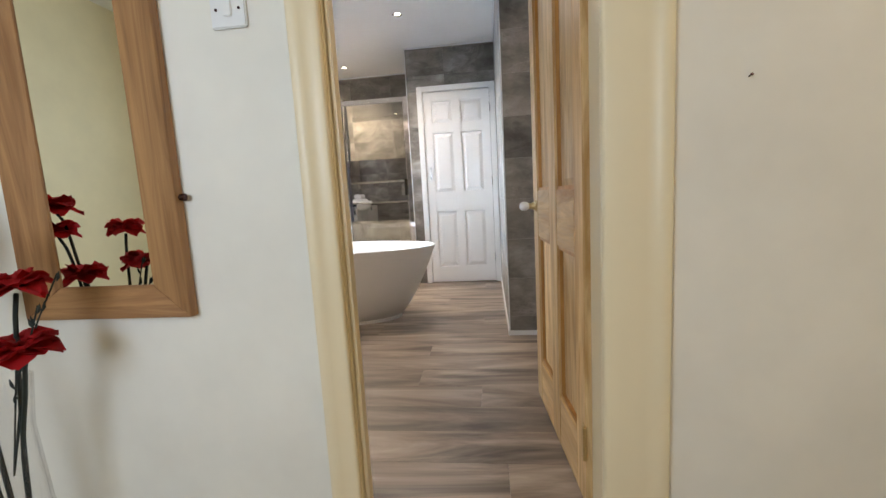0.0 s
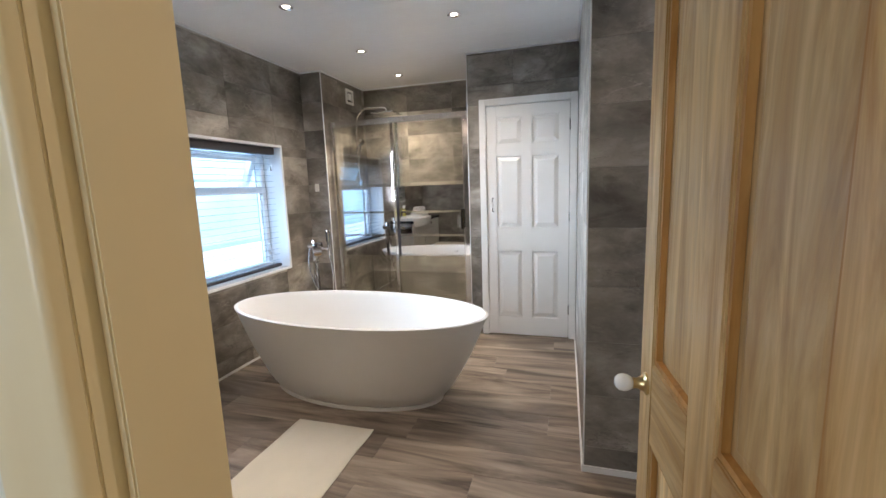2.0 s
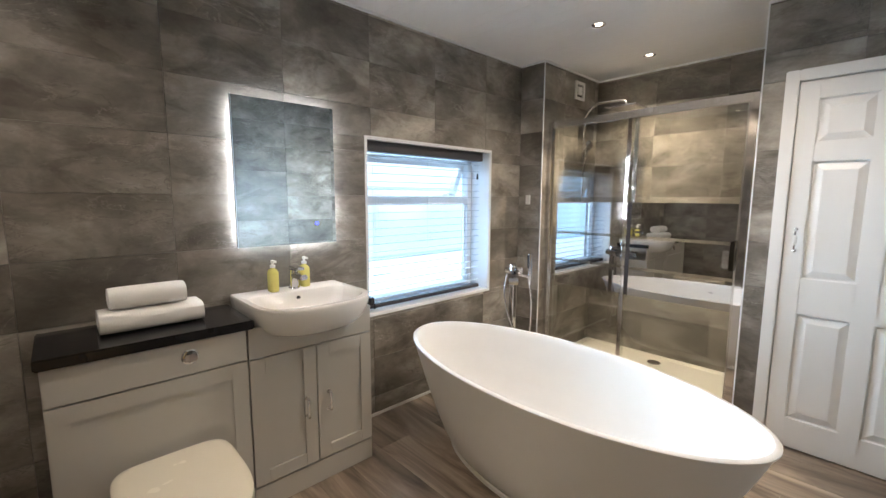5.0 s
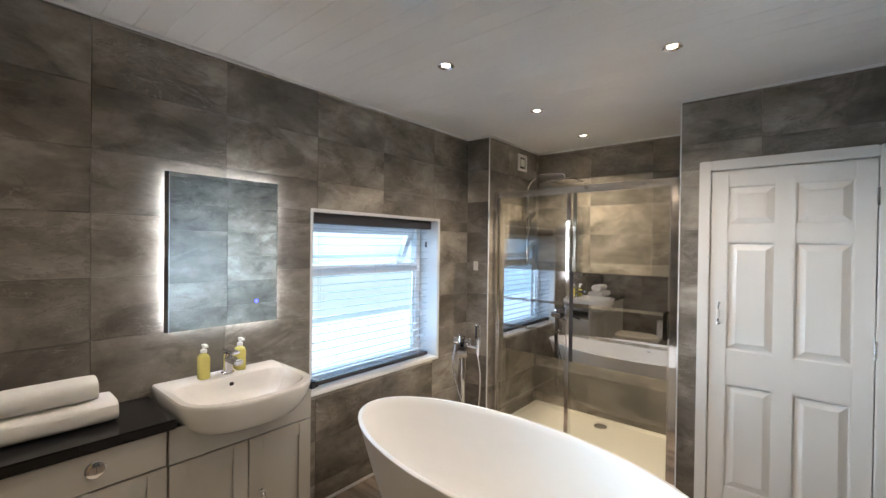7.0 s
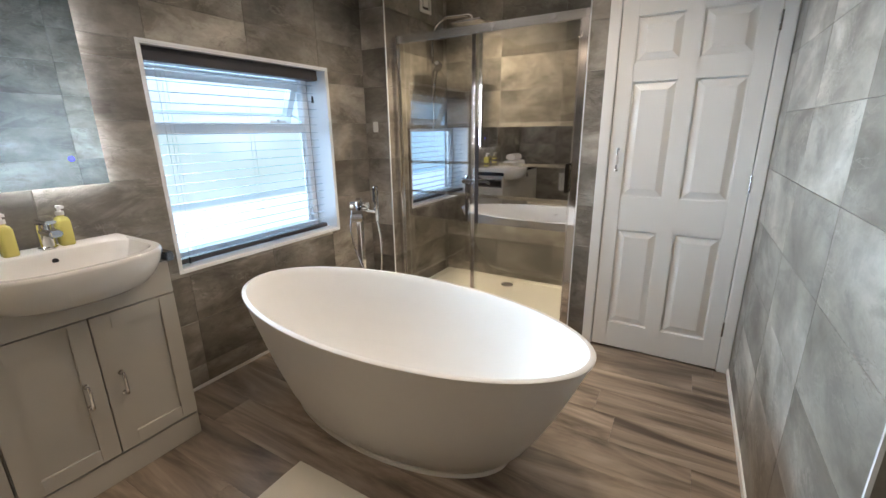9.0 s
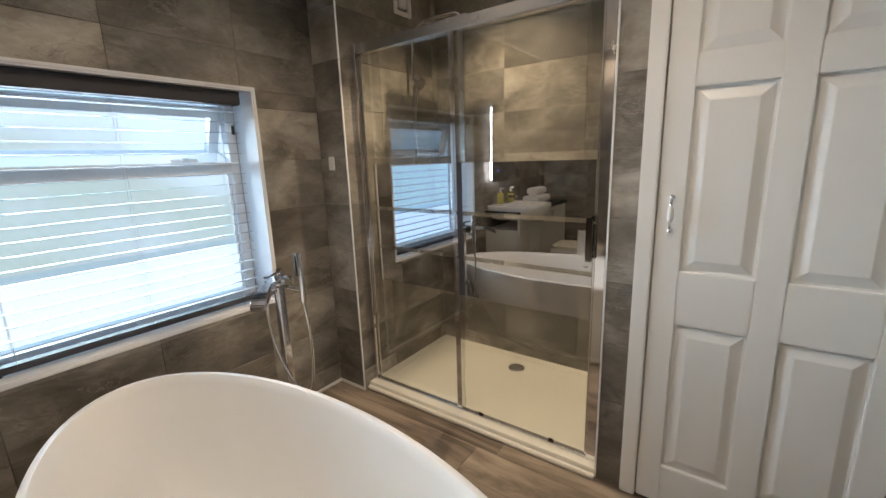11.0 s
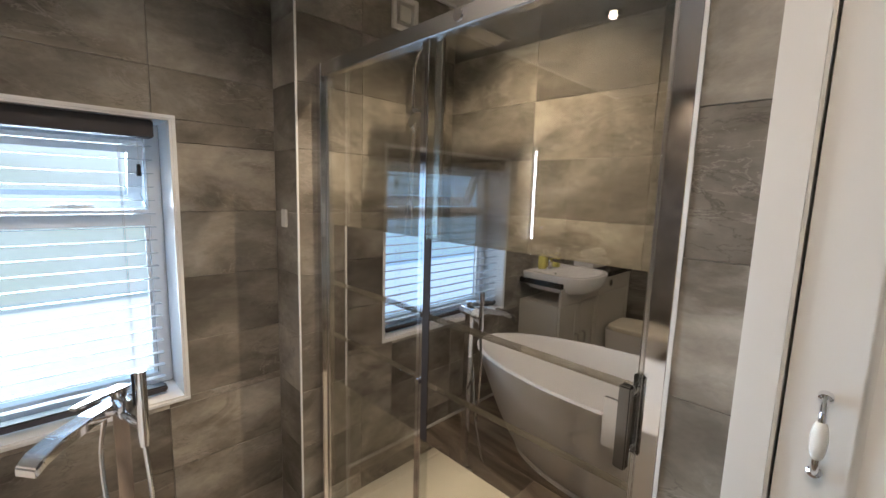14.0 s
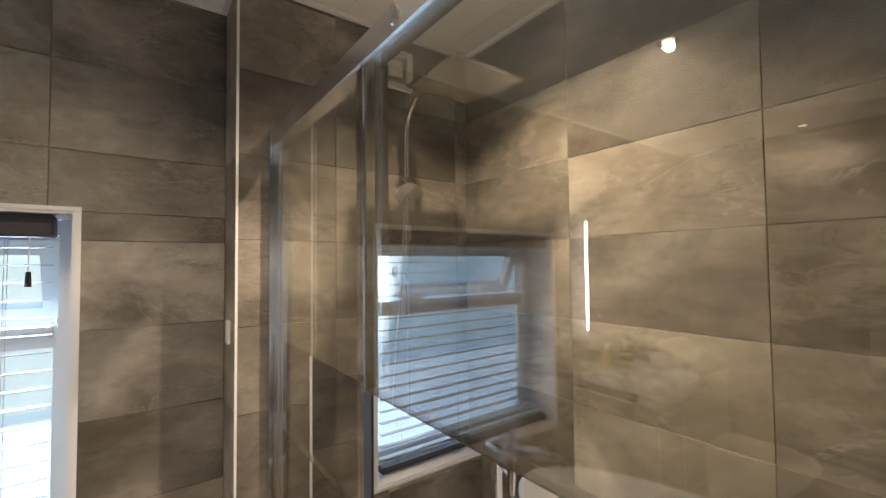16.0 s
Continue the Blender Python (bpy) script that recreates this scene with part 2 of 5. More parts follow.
# ---- mesh helpers ----
def part(name, bm, mat, parent=None, label="", bevel=0.0, smooth=False):
    """Links a bmesh as one mesh object, under a parent if there is one."""
    if bevel:
        bmesh.ops.bevel(bm, geom=bm.edges[:], offset=bevel, segments=2, affect="EDGES", clamp_overlap=True)
    me = bpy.data.meshes.new(name)
    bmesh.ops.recalc_face_normals(bm, faces=bm.faces[:])
    bm.to_mesh(me)
    bm.free()
    if smooth:
        me.polygons.foreach_set("use_smooth", [True] * len(me.polygons))
        me.set_sharp_from_angle(angle=radians(40))
    me.materials.append(mat)
    ob = new(name, me)
    if parent:
        ob.parent = parent
    if label:
        ob["label"] = label
    return ob


def thing(name, label, category, at=(0, 0, 0), group="", kind=""):
    ob = new(name)
    ob.location = at
    return tagged(ob, label, category, group, kind)


def box(bm, x0, x1, y0, y1, z0, z1):
    vs = [bm.verts.new(p) for p in ((x0, y0, z0), (x1, y0, z0), (x1, y1, z0), (x0, y1, z0), (x0, y0, z1), (x1, y0, z1), (x1, y1, z1), (x0, y1, z1))]
    for f in ((0, 3, 2, 1), (4, 5, 6, 7), (0, 1, 5, 4), (1, 2, 6, 5), (2, 3, 7, 6), (3, 0, 4, 7)):
        bm.faces.new([vs[i] for i in f])
    return bm


def boxes(*rows):
    bm = bmesh.new()
    for r in rows:
        box(bm, *r)
    return bm


def loft(bm, rings, caps=(True, True)):
    """Skins closed rings of points, in order."""
    made = [[bm.verts.new(p) for p in ring] for ring in rings]
    n = len(made[0])
    for a, b in zip(made, made[1:]):
        for i in range(n):
            bm.faces.new((a[i], a[(i + 1) % n], b[(i + 1) % n], b[i]))
    if caps[0]:
        bm.faces.new(made[0][::-1])
    if caps[1]:
        bm.faces.new(made[-1])
    return bm


def ring(cx, cy, z, a, b, n=64, turn=0.0, power=2.0):
    out = []
    for i in range(n):
        u = 2 * math.pi * i / n
        c, s = math.cos(u), math.sin(u)
        x = a * math.copysign(abs(c) ** (2 / power), c)
        y = b * math.copysign(abs(s) ** (2 / power), s)
        out.append((cx + x * math.cos(turn) - y * math.sin(turn), cy + x * math.sin(turn) + y * math.cos(turn), z))
    return out


def rod(bm, points, radius, n=12):
    """A round bar along a line of points."""
    pts = [Vector(p) for p in points]
    rings = []
    up = None
    for i, p in enumerate(pts):
        d = (pts[min(i + 1, len(pts) - 1)] - pts[max(i - 1, 0)]).normalized()
        if up is None:
            up = d.orthogonal().normalized()
        up = (up - d * up.dot(d)).normalized()
        side = d.cross(up)
        r = radius[i] if isinstance(radius, (list, tuple)) else radius
        rings.append([p + r * (math.cos(2 * math.pi * k / n) * up + math.sin(2 * math.pi * k / n) * side) for k in range(n)])
    return loft(bm, rings)


def curve_points(points, steps=8):
    """A smooth line through the given points."""
    p = [Vector(q) for q in points]
    p = [2 * p[0] - p[1]] + p + [2 * p[-1] - p[-2]]
    out = []
    for i in range(1, len(p) - 2):
        for s in range(steps):
            t = s / steps
            a, b, c, d = p[i - 1:i + 3]
            out.append(0.5 * (2 * b + (c - a) * t + (2 * a - 5 * b + 4 * c - d) * t * t + (3 * b - a - 3 * c + d) * t ** 3))
    return out + [p[-2]]


# ---- structure ----
CEIL = 2.44
WX, RX = -1.84, 0.652          # window wall, right-hand wall
DOORY, PIERY = 4.835, 4.785    # wall round the white door, pier beside the shower
SHX0, SHX1, SHY = -1.625, -0.25, 5.65
HALLY, INY, INR = 1.465, 1.634, 1.57   # the two faces of the wall between landing and bathroom
OPX0, OPX1, OPZ = 0.165, 0.815, 2.0
BLKY = 3.105
ALCX = 1.40
WIN = (3.295, 4.41, 0.665, 1.735)
T = 0.008                      # tile thickness


def wall(name, label, *rows):
    return tagged(part(name, boxes(*rows), GROUT), label, "wall", kind="structure")


wall_window = wall("wall_window", "grey stone tiled wall with the window", (WX - 0.30, WX - T, INY - 0.1, WIN[0], 0, CEIL), (WX - 0.30, WX - T, WIN[1], SHY + 0.3, 0, CEIL),
                   (WX - 0.30, WX - T, WIN[0], WIN[1], 0, WIN[2]), (WX - 0.30, WX - T, WIN[0], WIN[1], WIN[3], CEIL))
wall_pier = wall("wall_pier", "grey stone tiled pier beside the shower", (WX - T, SHX0 - T, PIERY + T, SHY + 0.2, 0, CEIL))
wall_shower = wall("wall_shower", "grey stone tiled back wall of the shower", (SHX0 - T, SHX1 + T, SHY + T, SHY + 0.2, 0, CEIL))
DL, DR, DH = -0.088, 0.590, 1.99
wall_far = wall("wall_far", "grey stone tiled wall round the white door", (SHX1 + T, DL - 0.03, DOORY + T, SHY + 0.2, 0, CEIL), (DL - 0.03, RX + 0.3, DOORY + T, DOORY + 0.12, DH + 0.02, CEIL),
                (DR + 0.03, RX + 0.3, DOORY + T, DOORY + 0.12, 0, DH + 0.02), (DL - 0.03, DR + 0.03, DOORY + 0.10, DOORY + 0.14, 0, DH + 0.02))
wall_right = wall("wall_right", "pale grey stone tiled projecting wall", (RX + T, ALCX + 0.1, BLKY + T, DOORY + 0.1, 0, CEIL))
wall_alcove = wall("wall_alcove", "grey stone tiled wall behind the pine door", (ALCX, ALCX + 0.1, INR, BLKY + T, 0, CEIL))
wall_entry = wall("wall_entry", "grey stone tiled wall with the entrance", (WX - T, OPX0 - 0.065, INY - 0.05, INY - T, 0, CEIL), (OPX1 + 0.02, ALCX, INR - 0.05, INR - T, 0, CEIL),
                  (OPX0 - 0.065, OPX1 + 0.02, INY - 0.05, INY - T, OPZ + 0.02, CEIL))
wall_landing = tagged(part("wall_landing", boxes((-2.2, OPX0 - 0.065, HALLY, INY - 0.05, 0, CEIL), (OPX1 + 0.02, 2.6, HALLY, INR - 0.05, 0, CEIL),
                                               (OPX0 - 0.065, OPX1 + 0.02, HALLY, INY - 0.05, OPZ + 0.02, CEIL)), CREAM_WALL), "cream painted landing wall with the doorway", "wall", kind="structure")
tagged(part("wall_landing_back", boxes((-2.3, 2.7, -1.1, -1.0, 0, CEIL), (-2.3, -2.2, -1.0, HALLY, 0, CEIL), (2.6, 2.7, -1.0, HALLY, 0, CEIL)), paint("yellow_cream_wall_paint", (0.80, 0.69, 0.43), 0.6)), "cream painted landing walls", "wall", kind="structure")
floor = tagged(part("floor", boxes((WX - 0.3, ALCX + 0.1, INY - 0.05, SHY + 0.3, -0.2, -0.012)), GROUT), "grey oak effect plank floor", "floor", kind="structure")
tagged(part("floor_landing", boxes((-2.3, 2.7, -1.1, INY - 0.05, -0.2, 0.0)), paint("beige_carpet", (0.42, 0.35, 0.27), 0.95, 0.1, 0.8, 300)), "beige carpeted landing floor", "floor", kind="structure")
tagged(part("ceiling_landing", boxes((-2.3, 2.7, -1.1, INY - 0.05, CEIL, CEIL + 0.1)), CREAM_WALL), "cream painted landing ceiling", "ceiling", kind="structure")
bm = bmesh.new()
u = INY - 0.05
while u < SHY + 0.25:
    box(bm, WX - 0.30, ALCX + 0.1, u + 0.0007, u + 0.1063, CEIL, CEIL + 0.0025)
    u += 0.107
box(bm, WX - 0.30, ALCX + 0.1, INY - 0.05, SHY + 0.3, CEIL + 0.0026, CEIL + 0.1)
tagged(part("ceiling", bm, CEILING_WHITE), "glossy white panelled bathroom ceiling with downlights", "ceiling", kind="structure")

# skirting strips
bm = boxes((WX, WX + 0.006, 3.07, PIERY, 0, 0.018), (WX, SHX0, PIERY - 0.006, PIERY, 0, 0.018), (RX - 0.008, RX, BLKY - 0.008, DOORY - 0.02, 0, 0.035), (RX, ALCX, BLKY - 0.008, BLKY, 0, 0.03))
tagged(part("baseboard", bm, WHITE_GLOSS), "thin white sealing strip along the floor", "trim", kind="structure")

# ---- doors and window ----
def slab(parent, name, u0, u1, z0, z1, depth, mat, place, label="", bevel=0.003):
    """An upright board: u along the door, thickness along its normal; place maps (u, n, z) to the world."""
    bm = boxes((u0, u1, depth[0], depth[1], z0, z1))
    bmesh.ops.bevel(bm, geom=bm.edges[:], offset=bevel, segments=2, affect="EDGES", clamp_overlap=True)
    bmesh.ops.transform(bm, matrix=place, verts=bm.verts[:])
    return part(name, bm, mat, parent, label)


def raised_panel(parent, name, u0, u1, z0, z1, face, mat, place, sunk=0.013, slope=0.034, proud=0.009):
    """A fielded panel: sunk edge, sloping border and a raised middle; its back closed."""
    bm = bmesh.new()
    def rect(d, n):
        return [(u0 + d, n, z0 + d), (u1 - d, n, z0 + d), (u1 - d, n, z1 - d), (u0 + d, n, z1 - d)]
    rings = [rect(-0.004, face + sunk + 0.012), rect(-0.004, face + sunk), rect(0.008, face + sunk), rect(slope, face + sunk - proud), rect(slope + 0.004, face + sunk - proud - 0.001)]
    loft(bm, rings)
    bmesh.ops.transform(bm, matrix=place, verts=bm.verts[:])
    return part(name, bm, mat, parent)


def build_white_door():
    t = thing("door_1", "closed white six-panel door in a tiled wall", "door", (0, 0, 0), kind="structure")
    id4 = Matrix.Identity(4)
    x0, x1, z0, z1, f = DL, DR, 0.008, 1.987, DOORY - 0.012
    cols = [(-0.005, 0.210), (0.292, 0.512)]
    rows = [(0.175, 0.768), (0.965, 1.577), (1.675, 1.895)]
    d = (f, f + 0.035)
    for name, a, b in (("stile", x0, cols[0][0]), ("stile", cols[1][1], x1), ("stile", cols[0][1], cols[1][0])):
        slab(t, name, a, b, z0, z1, d, WHITE_GLOSS, id4)
    for a, b in ((z0, rows[0][0]), (rows[0][1], rows[1][0]), (rows[1][1], rows[2][0]), (rows[2][1], z1)):
        for c in cols:
            slab(t, "rail", c[0] - 0.001, c[1] + 0.001, a, b, (f + 0.0005, f + 0.034), WHITE_GLOSS, id4)
    for c in cols:
        for r in rows:
            raised_panel(t, "panel", c[0], c[1], r[0], r[1], f, WHITE_GLOSS, id4, 0.014, 0.040, 0.011)
    # pull handle with a porcelain grip
    hx = -0.043
    h = part("handle", rod(bmesh.new(), curve_points([(hx, f - 0.003, 1.228), (hx, f - 0.016, 1.222), (hx, f - 0.026, 1.209), (hx, f - 0.028, 1.196)], 5), [0.009] * 4 + [0.005] * 12, 12), CHROME, t, "chrome pull handle", smooth=True)
    part("handle_foot", rod(bmesh.new(), curve_points([(hx, f - 0.003, 1.110), (hx, f - 0.016, 1.116), (hx, f - 0.026, 1.129), (hx, f - 0.028, 1.142)], 5), [0.009] * 4 + [0.005] * 12, 12), CHROME, h, smooth=True)
    part("grip", rod(bmesh.new(), [(hx, f - 0.028, z) for z in (1.141, 1.146, 1.156, 1.169, 1.182, 1.192, 1.197)], [0.005, 0.0075, 0.0095, 0.0103, 0.0095, 0.0075, 0.005], 16), CERAMIC, h, "white porcelain grip", smooth=True)
    for z in (0.22, 1.02, 1.76):
        part("hinge", rod(bmesh.new(), [(x1 + 0.002, f - 0.004, z), (x1 + 0.002, f - 0.004, z + 0.085)], 0.006, 10), BRUSHED, t, "steel hinge", smooth=True)
    return t


def build_white_casing():
    t = thing("door_frame_1", "white painted frame round the white door", "door frame", kind="structure")
    f = DOORY - 0.022
    for name, r in (("architrave", (DL - 0.062, DL - 0.004, f, DOORY + 0.006, 0, DH + 0.062)), ("architrave", (DR + 0.004, RX - 0.001, f, DOORY + 0.006, 0, DH + 0.062)), ("head", (DL - 0.0035, DR + 0.0035, f, DOORY + 0.006, DH + 0.004, DH + 0.062))):
        part(name, boxes(r), WHITE_GLOSS, t, bevel=0.005)
    for r in ((DL - 0.029, DL - 0.004, DOORY + 0.006, DOORY + 0.10, 0, DH + 0.02), (DR + 0.004, DR + 0.029, DOORY + 0.006, DOORY + 0.10, 0, DH + 0.02), (DL - 0.004, DR + 0.004, DOORY + 0.03, DOORY + 0.10, DH - 0.002, DH + 0.02)):
        part("jamb", boxes(r), WHITE_GLOSS, t)
    return t


def build_pine_door():
    t = thing("door_2", "open varnished pine four-panel door with a white knob", "door", kind="structure")
    hinge, free = Vector((0.818, 1.578, 0)), Vector((0.762, 2.285, 0))
    w = (free - hinge).length
    place = Matrix.Translation(hinge) @ Matrix.Rotation(math.atan2(free.y - hinge.y, free.x - hinge.x), 4, "Z")
    # the seen face lies towards -x, that is +n along the door's own y
    place = place @ Matrix.Scale(-1, 4, (0, 1, 0))
    st, mid, z0, z1 = 0.090, 0.108, 0.012, 1.965
    cols = [(st, w / 2 - mid / 2), (w / 2 + mid / 2, w - st)]
    rows = [(0.20, 0.745), (0.935, 1.86)]
    d = (-0.020, 0.022)
    for a, b in ((0, st), (w - st, w), (cols[0][1], cols[1][0])):
        slab(t, "stile", a, b, z0, z1, d, PINE, place)
    for a, b in ((z0, rows[0][0]), (rows[0][1], rows[1][0]), (rows[1][1], z1)):
        for c in cols:
            slab(t, "rail", c[0] - 0.001, c[1] + 0.001, a, b, (d[0] + 0.0005, d[1] - 0.0005), PINE_ACROSS, place)
    for c in cols:
        for r in rows:
            raised_panel(t, "panel", c[0], c[1], r[0], r[1], d[0], PINE, place, 0.019, 0.030, 0.003)
            bm = boxes((c[0], c[1], d[0] + 0.0325, d[0] + 0.038, r[0], r[1]))
            bmesh.ops.transform(bm, matrix=place, verts=bm.verts[:])
            part("panel_back", bm, PINE, t)
            bd = bmesh.new()
            for r2 in ((c[0], c[0] + 0.009, r[0], r[1]), (c[1] - 0.009, c[1], r[0], r[1]), (c[0] + 0.009, c[1] - 0.009, r[0], r[0] + 0.012), (c[0] + 0.009, c[1] - 0.009, r[1] - 0.012, r[1])):
                box(bd, r2[0], r2[1], d[0] + 0.006, d[0] + 0.0185, r2[2], r2[3])
            bmesh.ops.transform(bd, matrix=place, verts=bd.verts[:])
            part("bead", bd, PINE_EDGE, t)
    ku, kz = w - 0.052, 0.872
    def turned(name, prof, mat, parent, label):
        bm = loft(bmesh.new(), [[(ku + r * math.cos(2 * math.pi * i / 24), n, kz + r * math.sin(2 * math.pi * i / 24)) for i in range(24)] for n, r in prof])
        bmesh.ops.transform(bm, matrix=place, verts=bm.verts[:])
        return part(name, bm, mat, parent, label, smooth=True)
    rose = turned("rose", [(d[0], 0.026), (d[0] - 0.004, 0.026), (d[0] - 0.008, 0.018), (d[0] - 0.022, 0.012), (d[0] - 0.030, 0.013)], BRASS, t, "aged brass rose")
    turned("knob", [(d[0] - 0.030, 0.011), (d[0] - 0.033, 0.015), (d[0] - 0.041, 0.019), (d[0] - 0.051, 0.0205), (d[0] - 0.061, 0.018), (d[0] - 0.068, 0.011), (d[0] - 0.070, 0.003)], CERAMIC, rose, "white porcelain knob")
    for z in (0.16, 1.72):
        bm = bmesh.new()
        box(bm, 0.001, 0.028, d[0] - 0.002, d[0] - 0.0003, z, z + 0.10)
        rod(bm, [(-0.003, d[0] - 0.004, z), (-0.003, d[0] - 0.004, z + 0.10)], 0.006, 10)
        for k in range(4):
            rod(bm, [(0.010 + 0.010 * (k % 2), d[0] - 0.001, z + 0.015 + 0.023 * k), (0.010 + 0.010 * (k % 2), d[0] - 0.0035, z + 0.015 + 0.023 * k)], 0.0035, 8)
        bmesh.ops.transform(bm, matrix=place, verts=bm.verts[:])
        part("hinge", bm, BRASS, t, "brass butt hinge")
    return t


def build_cream_casing():
    t = thing("door_frame_2", "cream gloss painted frame of the bathroom doorway", "door frame", kind="structure")
    f = HALLY - 0.020
    def architrave(outer, s, w):
        """A moulded board from its outer edge inwards, s the way towards the opening."""
        prof = [(0, 0), (0, 0.023), (0.003, 0.028), (0.009, 0.030), (0.024, 0.029), (0.033, 0.025), (0.044, 0.0205), (0.058, 0.019), (w - 0.008, 0.018), (w - 0.003, 0.016), (w, 0.011), (w, 0)]
        bm = loft(bmesh.new(), [[(outer + s * a, HALLY - d, z) for a, d in prof] for z in (0, OPZ + 0.095)])
        part("architrave", bm, CREAM_GLOSS, t, smooth=True)
    architrave(OPX0 - 0.080, 1, 0.079)
    architrave(OPX1 + 0.155, -1, 0.154)
    part("head", boxes((OPX0 - 0.0035, OPX1 + 0.0035, f, HALLY, OPZ + 0.004, OPZ + 0.10)), CREAM_GLOSS, t, bevel=0.006)
    part("jamb", boxes((OPX0 - 0.066, OPX0, HALLY + 0.001, HALLY + 0.065, 0, OPZ), (OPX0 - 0.066, OPX0 - 0.045, HALLY + 0.0652, INY + 0.004, 0, OPZ)), CREAM_GLOSS, t, bevel=0.002)
    part("jamb", boxes((OPX1, OPX1 + 0.022, HALLY + 0.001, INR + 0.004, 0, OPZ)), CREAM_GLOSS, t, bevel=0.002)
    part("jamb_head", boxes((OPX0 - 0.066, OPX1 + 0.022, HALLY + 0.001, INY + 0.004, OPZ, OPZ + 0.02)), CREAM_GLOSS, t, bevel=0.002)
    part("door_stop", boxes((OPX0 + 0.0005, OPX0 + 0.012, HALLY + 0.02, HALLY + 0.055, 0, OPZ - 0.001)), CREAM_GLOSS, t, bevel=0.002)
    part("strike_plate", boxes((OPX0 - 0.0448, OPX0 - 0.043, INY - 0.042, INY - 0.018, 0.80, 0.88)), BRASS, t, "brass strike plate")
    for x0, x1, y in ((OPX0 - 0.120, OPX0 - 0.047, INY), (OPX1 + 0.03, OPX1 + 0.10, INR)):
        part("inner_architrave", boxes((x0, x1, y, y + 0.016, 0, OPZ + 0.07)), CREAM_GLOSS, t, bevel=0.004)
    return t


def build_window():
    t = thing("window_1", "white plastic window with its top light open", "window", kind="structure")
    y0, y1, z0, z1 = WIN
    xi = WX - 0.185          # inner face of the frame
    xo = xi - 0.060
    zt = z0 + (z1 - z0) * 0.655
    fr = 0.055
    for n, r in (("frame_side", (xo, xi, y0 + 0.008, y0 + fr, z0 + 0.008, z1 - 0.008)), ("frame_side", (xo, xi, y1 - fr, y1 - 0.008, z0 + 0.008, z1 - 0.008)), ("frame_bottom", (xo, xi, y0 + fr, y1 - fr, z0 + 0.008, z0 + fr)), ("frame_top", (xo, xi, y0 + fr, y1 - fr, z1 - fr, z1 - 0.008)), ("transom", (xo, xi, y0 + fr, y1 - fr, zt - 0.032, zt + 0.032))):
        part(n, boxes(r), UPVC, t, bevel=0.004)
    pane = part("pane", boxes((xo + 0.02, xo + 0.024, y0 + fr - 0.002, y1 - fr + 0.002, z0 + fr - 0.002, zt - 0.03)), PANE_GLASS, t, "clear glass pane")
    pane.visible_shadow = False
    bm = boxes((xo + 0.024, xo + 0.034, y0 + fr, y0 + fr + 0.012, z0 + fr, zt - 0.032), (xo + 0.024, xo + 0.034, y1 - fr - 0.012, y1 - fr, z0 + fr, zt - 0.032))
    part("glazing_bead", bm, UPVC, t)
    # top light, hung at its head and pushed outwards
    sash = part("top_light", boxes(*[(0.0, 0.045, a, b, c, d) for a, b, c, d in ((y0 + fr, y0 + fr + 0.05, -(z1 - fr - zt - 0.03), 0), (y1 - fr - 0.05, y1 - fr, -(z1 - fr - zt - 0.03), 0), (y0 + fr + 0.05, y1 - fr - 0.05, -0.05, 0), (y0 + fr + 0.05, y1 - fr - 0.05, -(z1 - fr - zt - 0.03), -(z1 - fr - zt - 0.03) + 0.05))]), UPVC, t, "open white top-hung sash")
    hang = pose(xo - 0.005, 0, z1 - fr, 0, 24, 0)
    sash.matrix_local = hang
    p2 = part("pane", boxes((0.018, 0.022, y0 + fr + 0.048, y1 - fr - 0.048, -(z1 - fr - zt - 0.03) + 0.048, -0.048)), PANE_GLASS, sash, "clear glass pane")
    p2.visible_shadow = False
    part("window_handle", boxes((xi, xi + 0.012, y1 - 0.34, y1 - 0.22, zt + 0.034, zt + 0.050), (xi, xi + 0.03, y1 - 0.29, y1 - 0.272, zt + 0.040, zt + 0.056)), UPVC, t, bevel=0.003)
    part("window_stay", rod(bmesh.new(), [(xi - 0.02, y1 - fr - 0.004, zt + 0.04), (xi - 0.13, y1 - fr - 0.004, zt + 0.10)], 0.004, 8), BRUSHED, t, "metal stay")
    part("trickle_vent", boxes((xi, xi + 0.014, y0 + 0.25, y0 + 0.62, z1 - 0.052, z1 - 0.030)), UPVC, t, bevel=0.003)
    # lining of the reveal and a bead round its edge
    rev = [("reveal", (xi, WX - 0.001, y0 - 0.001, y0 + 0.008, z0, z1)), ("reveal", (xi, WX - 0.001, y1 - 0.008, y1 + 0.001, z0, z1)), ("reveal", (xi, WX - 0.001, y0 + 0.008, y1 - 0.008, z1 - 0.008, z1 + 0.001)), ("window_sill", (xi, WX - 0.001, y0 + 0.008, y1 - 0.008, z0 - 0.001, z0 + 0.008))]
    for n, r in rev:
        part(n, boxes(r), UPVC, t)
    e = 0.012
    for r in ((WX - 0.002, WX + 0.003, y0 - e, y0, z0 - e, z1 + e), (WX - 0.002, WX + 0.003, y1, y1 + e, z0 - e, z1 + e), (WX - 0.002, WX + 0.003, y0, y1, z1, z1 + e), (WX - 0.002, WX + 0.003, y0, y1, z0 - e, z0)):
        part("edge_bead", boxes(r), UPVC, t)
    return t


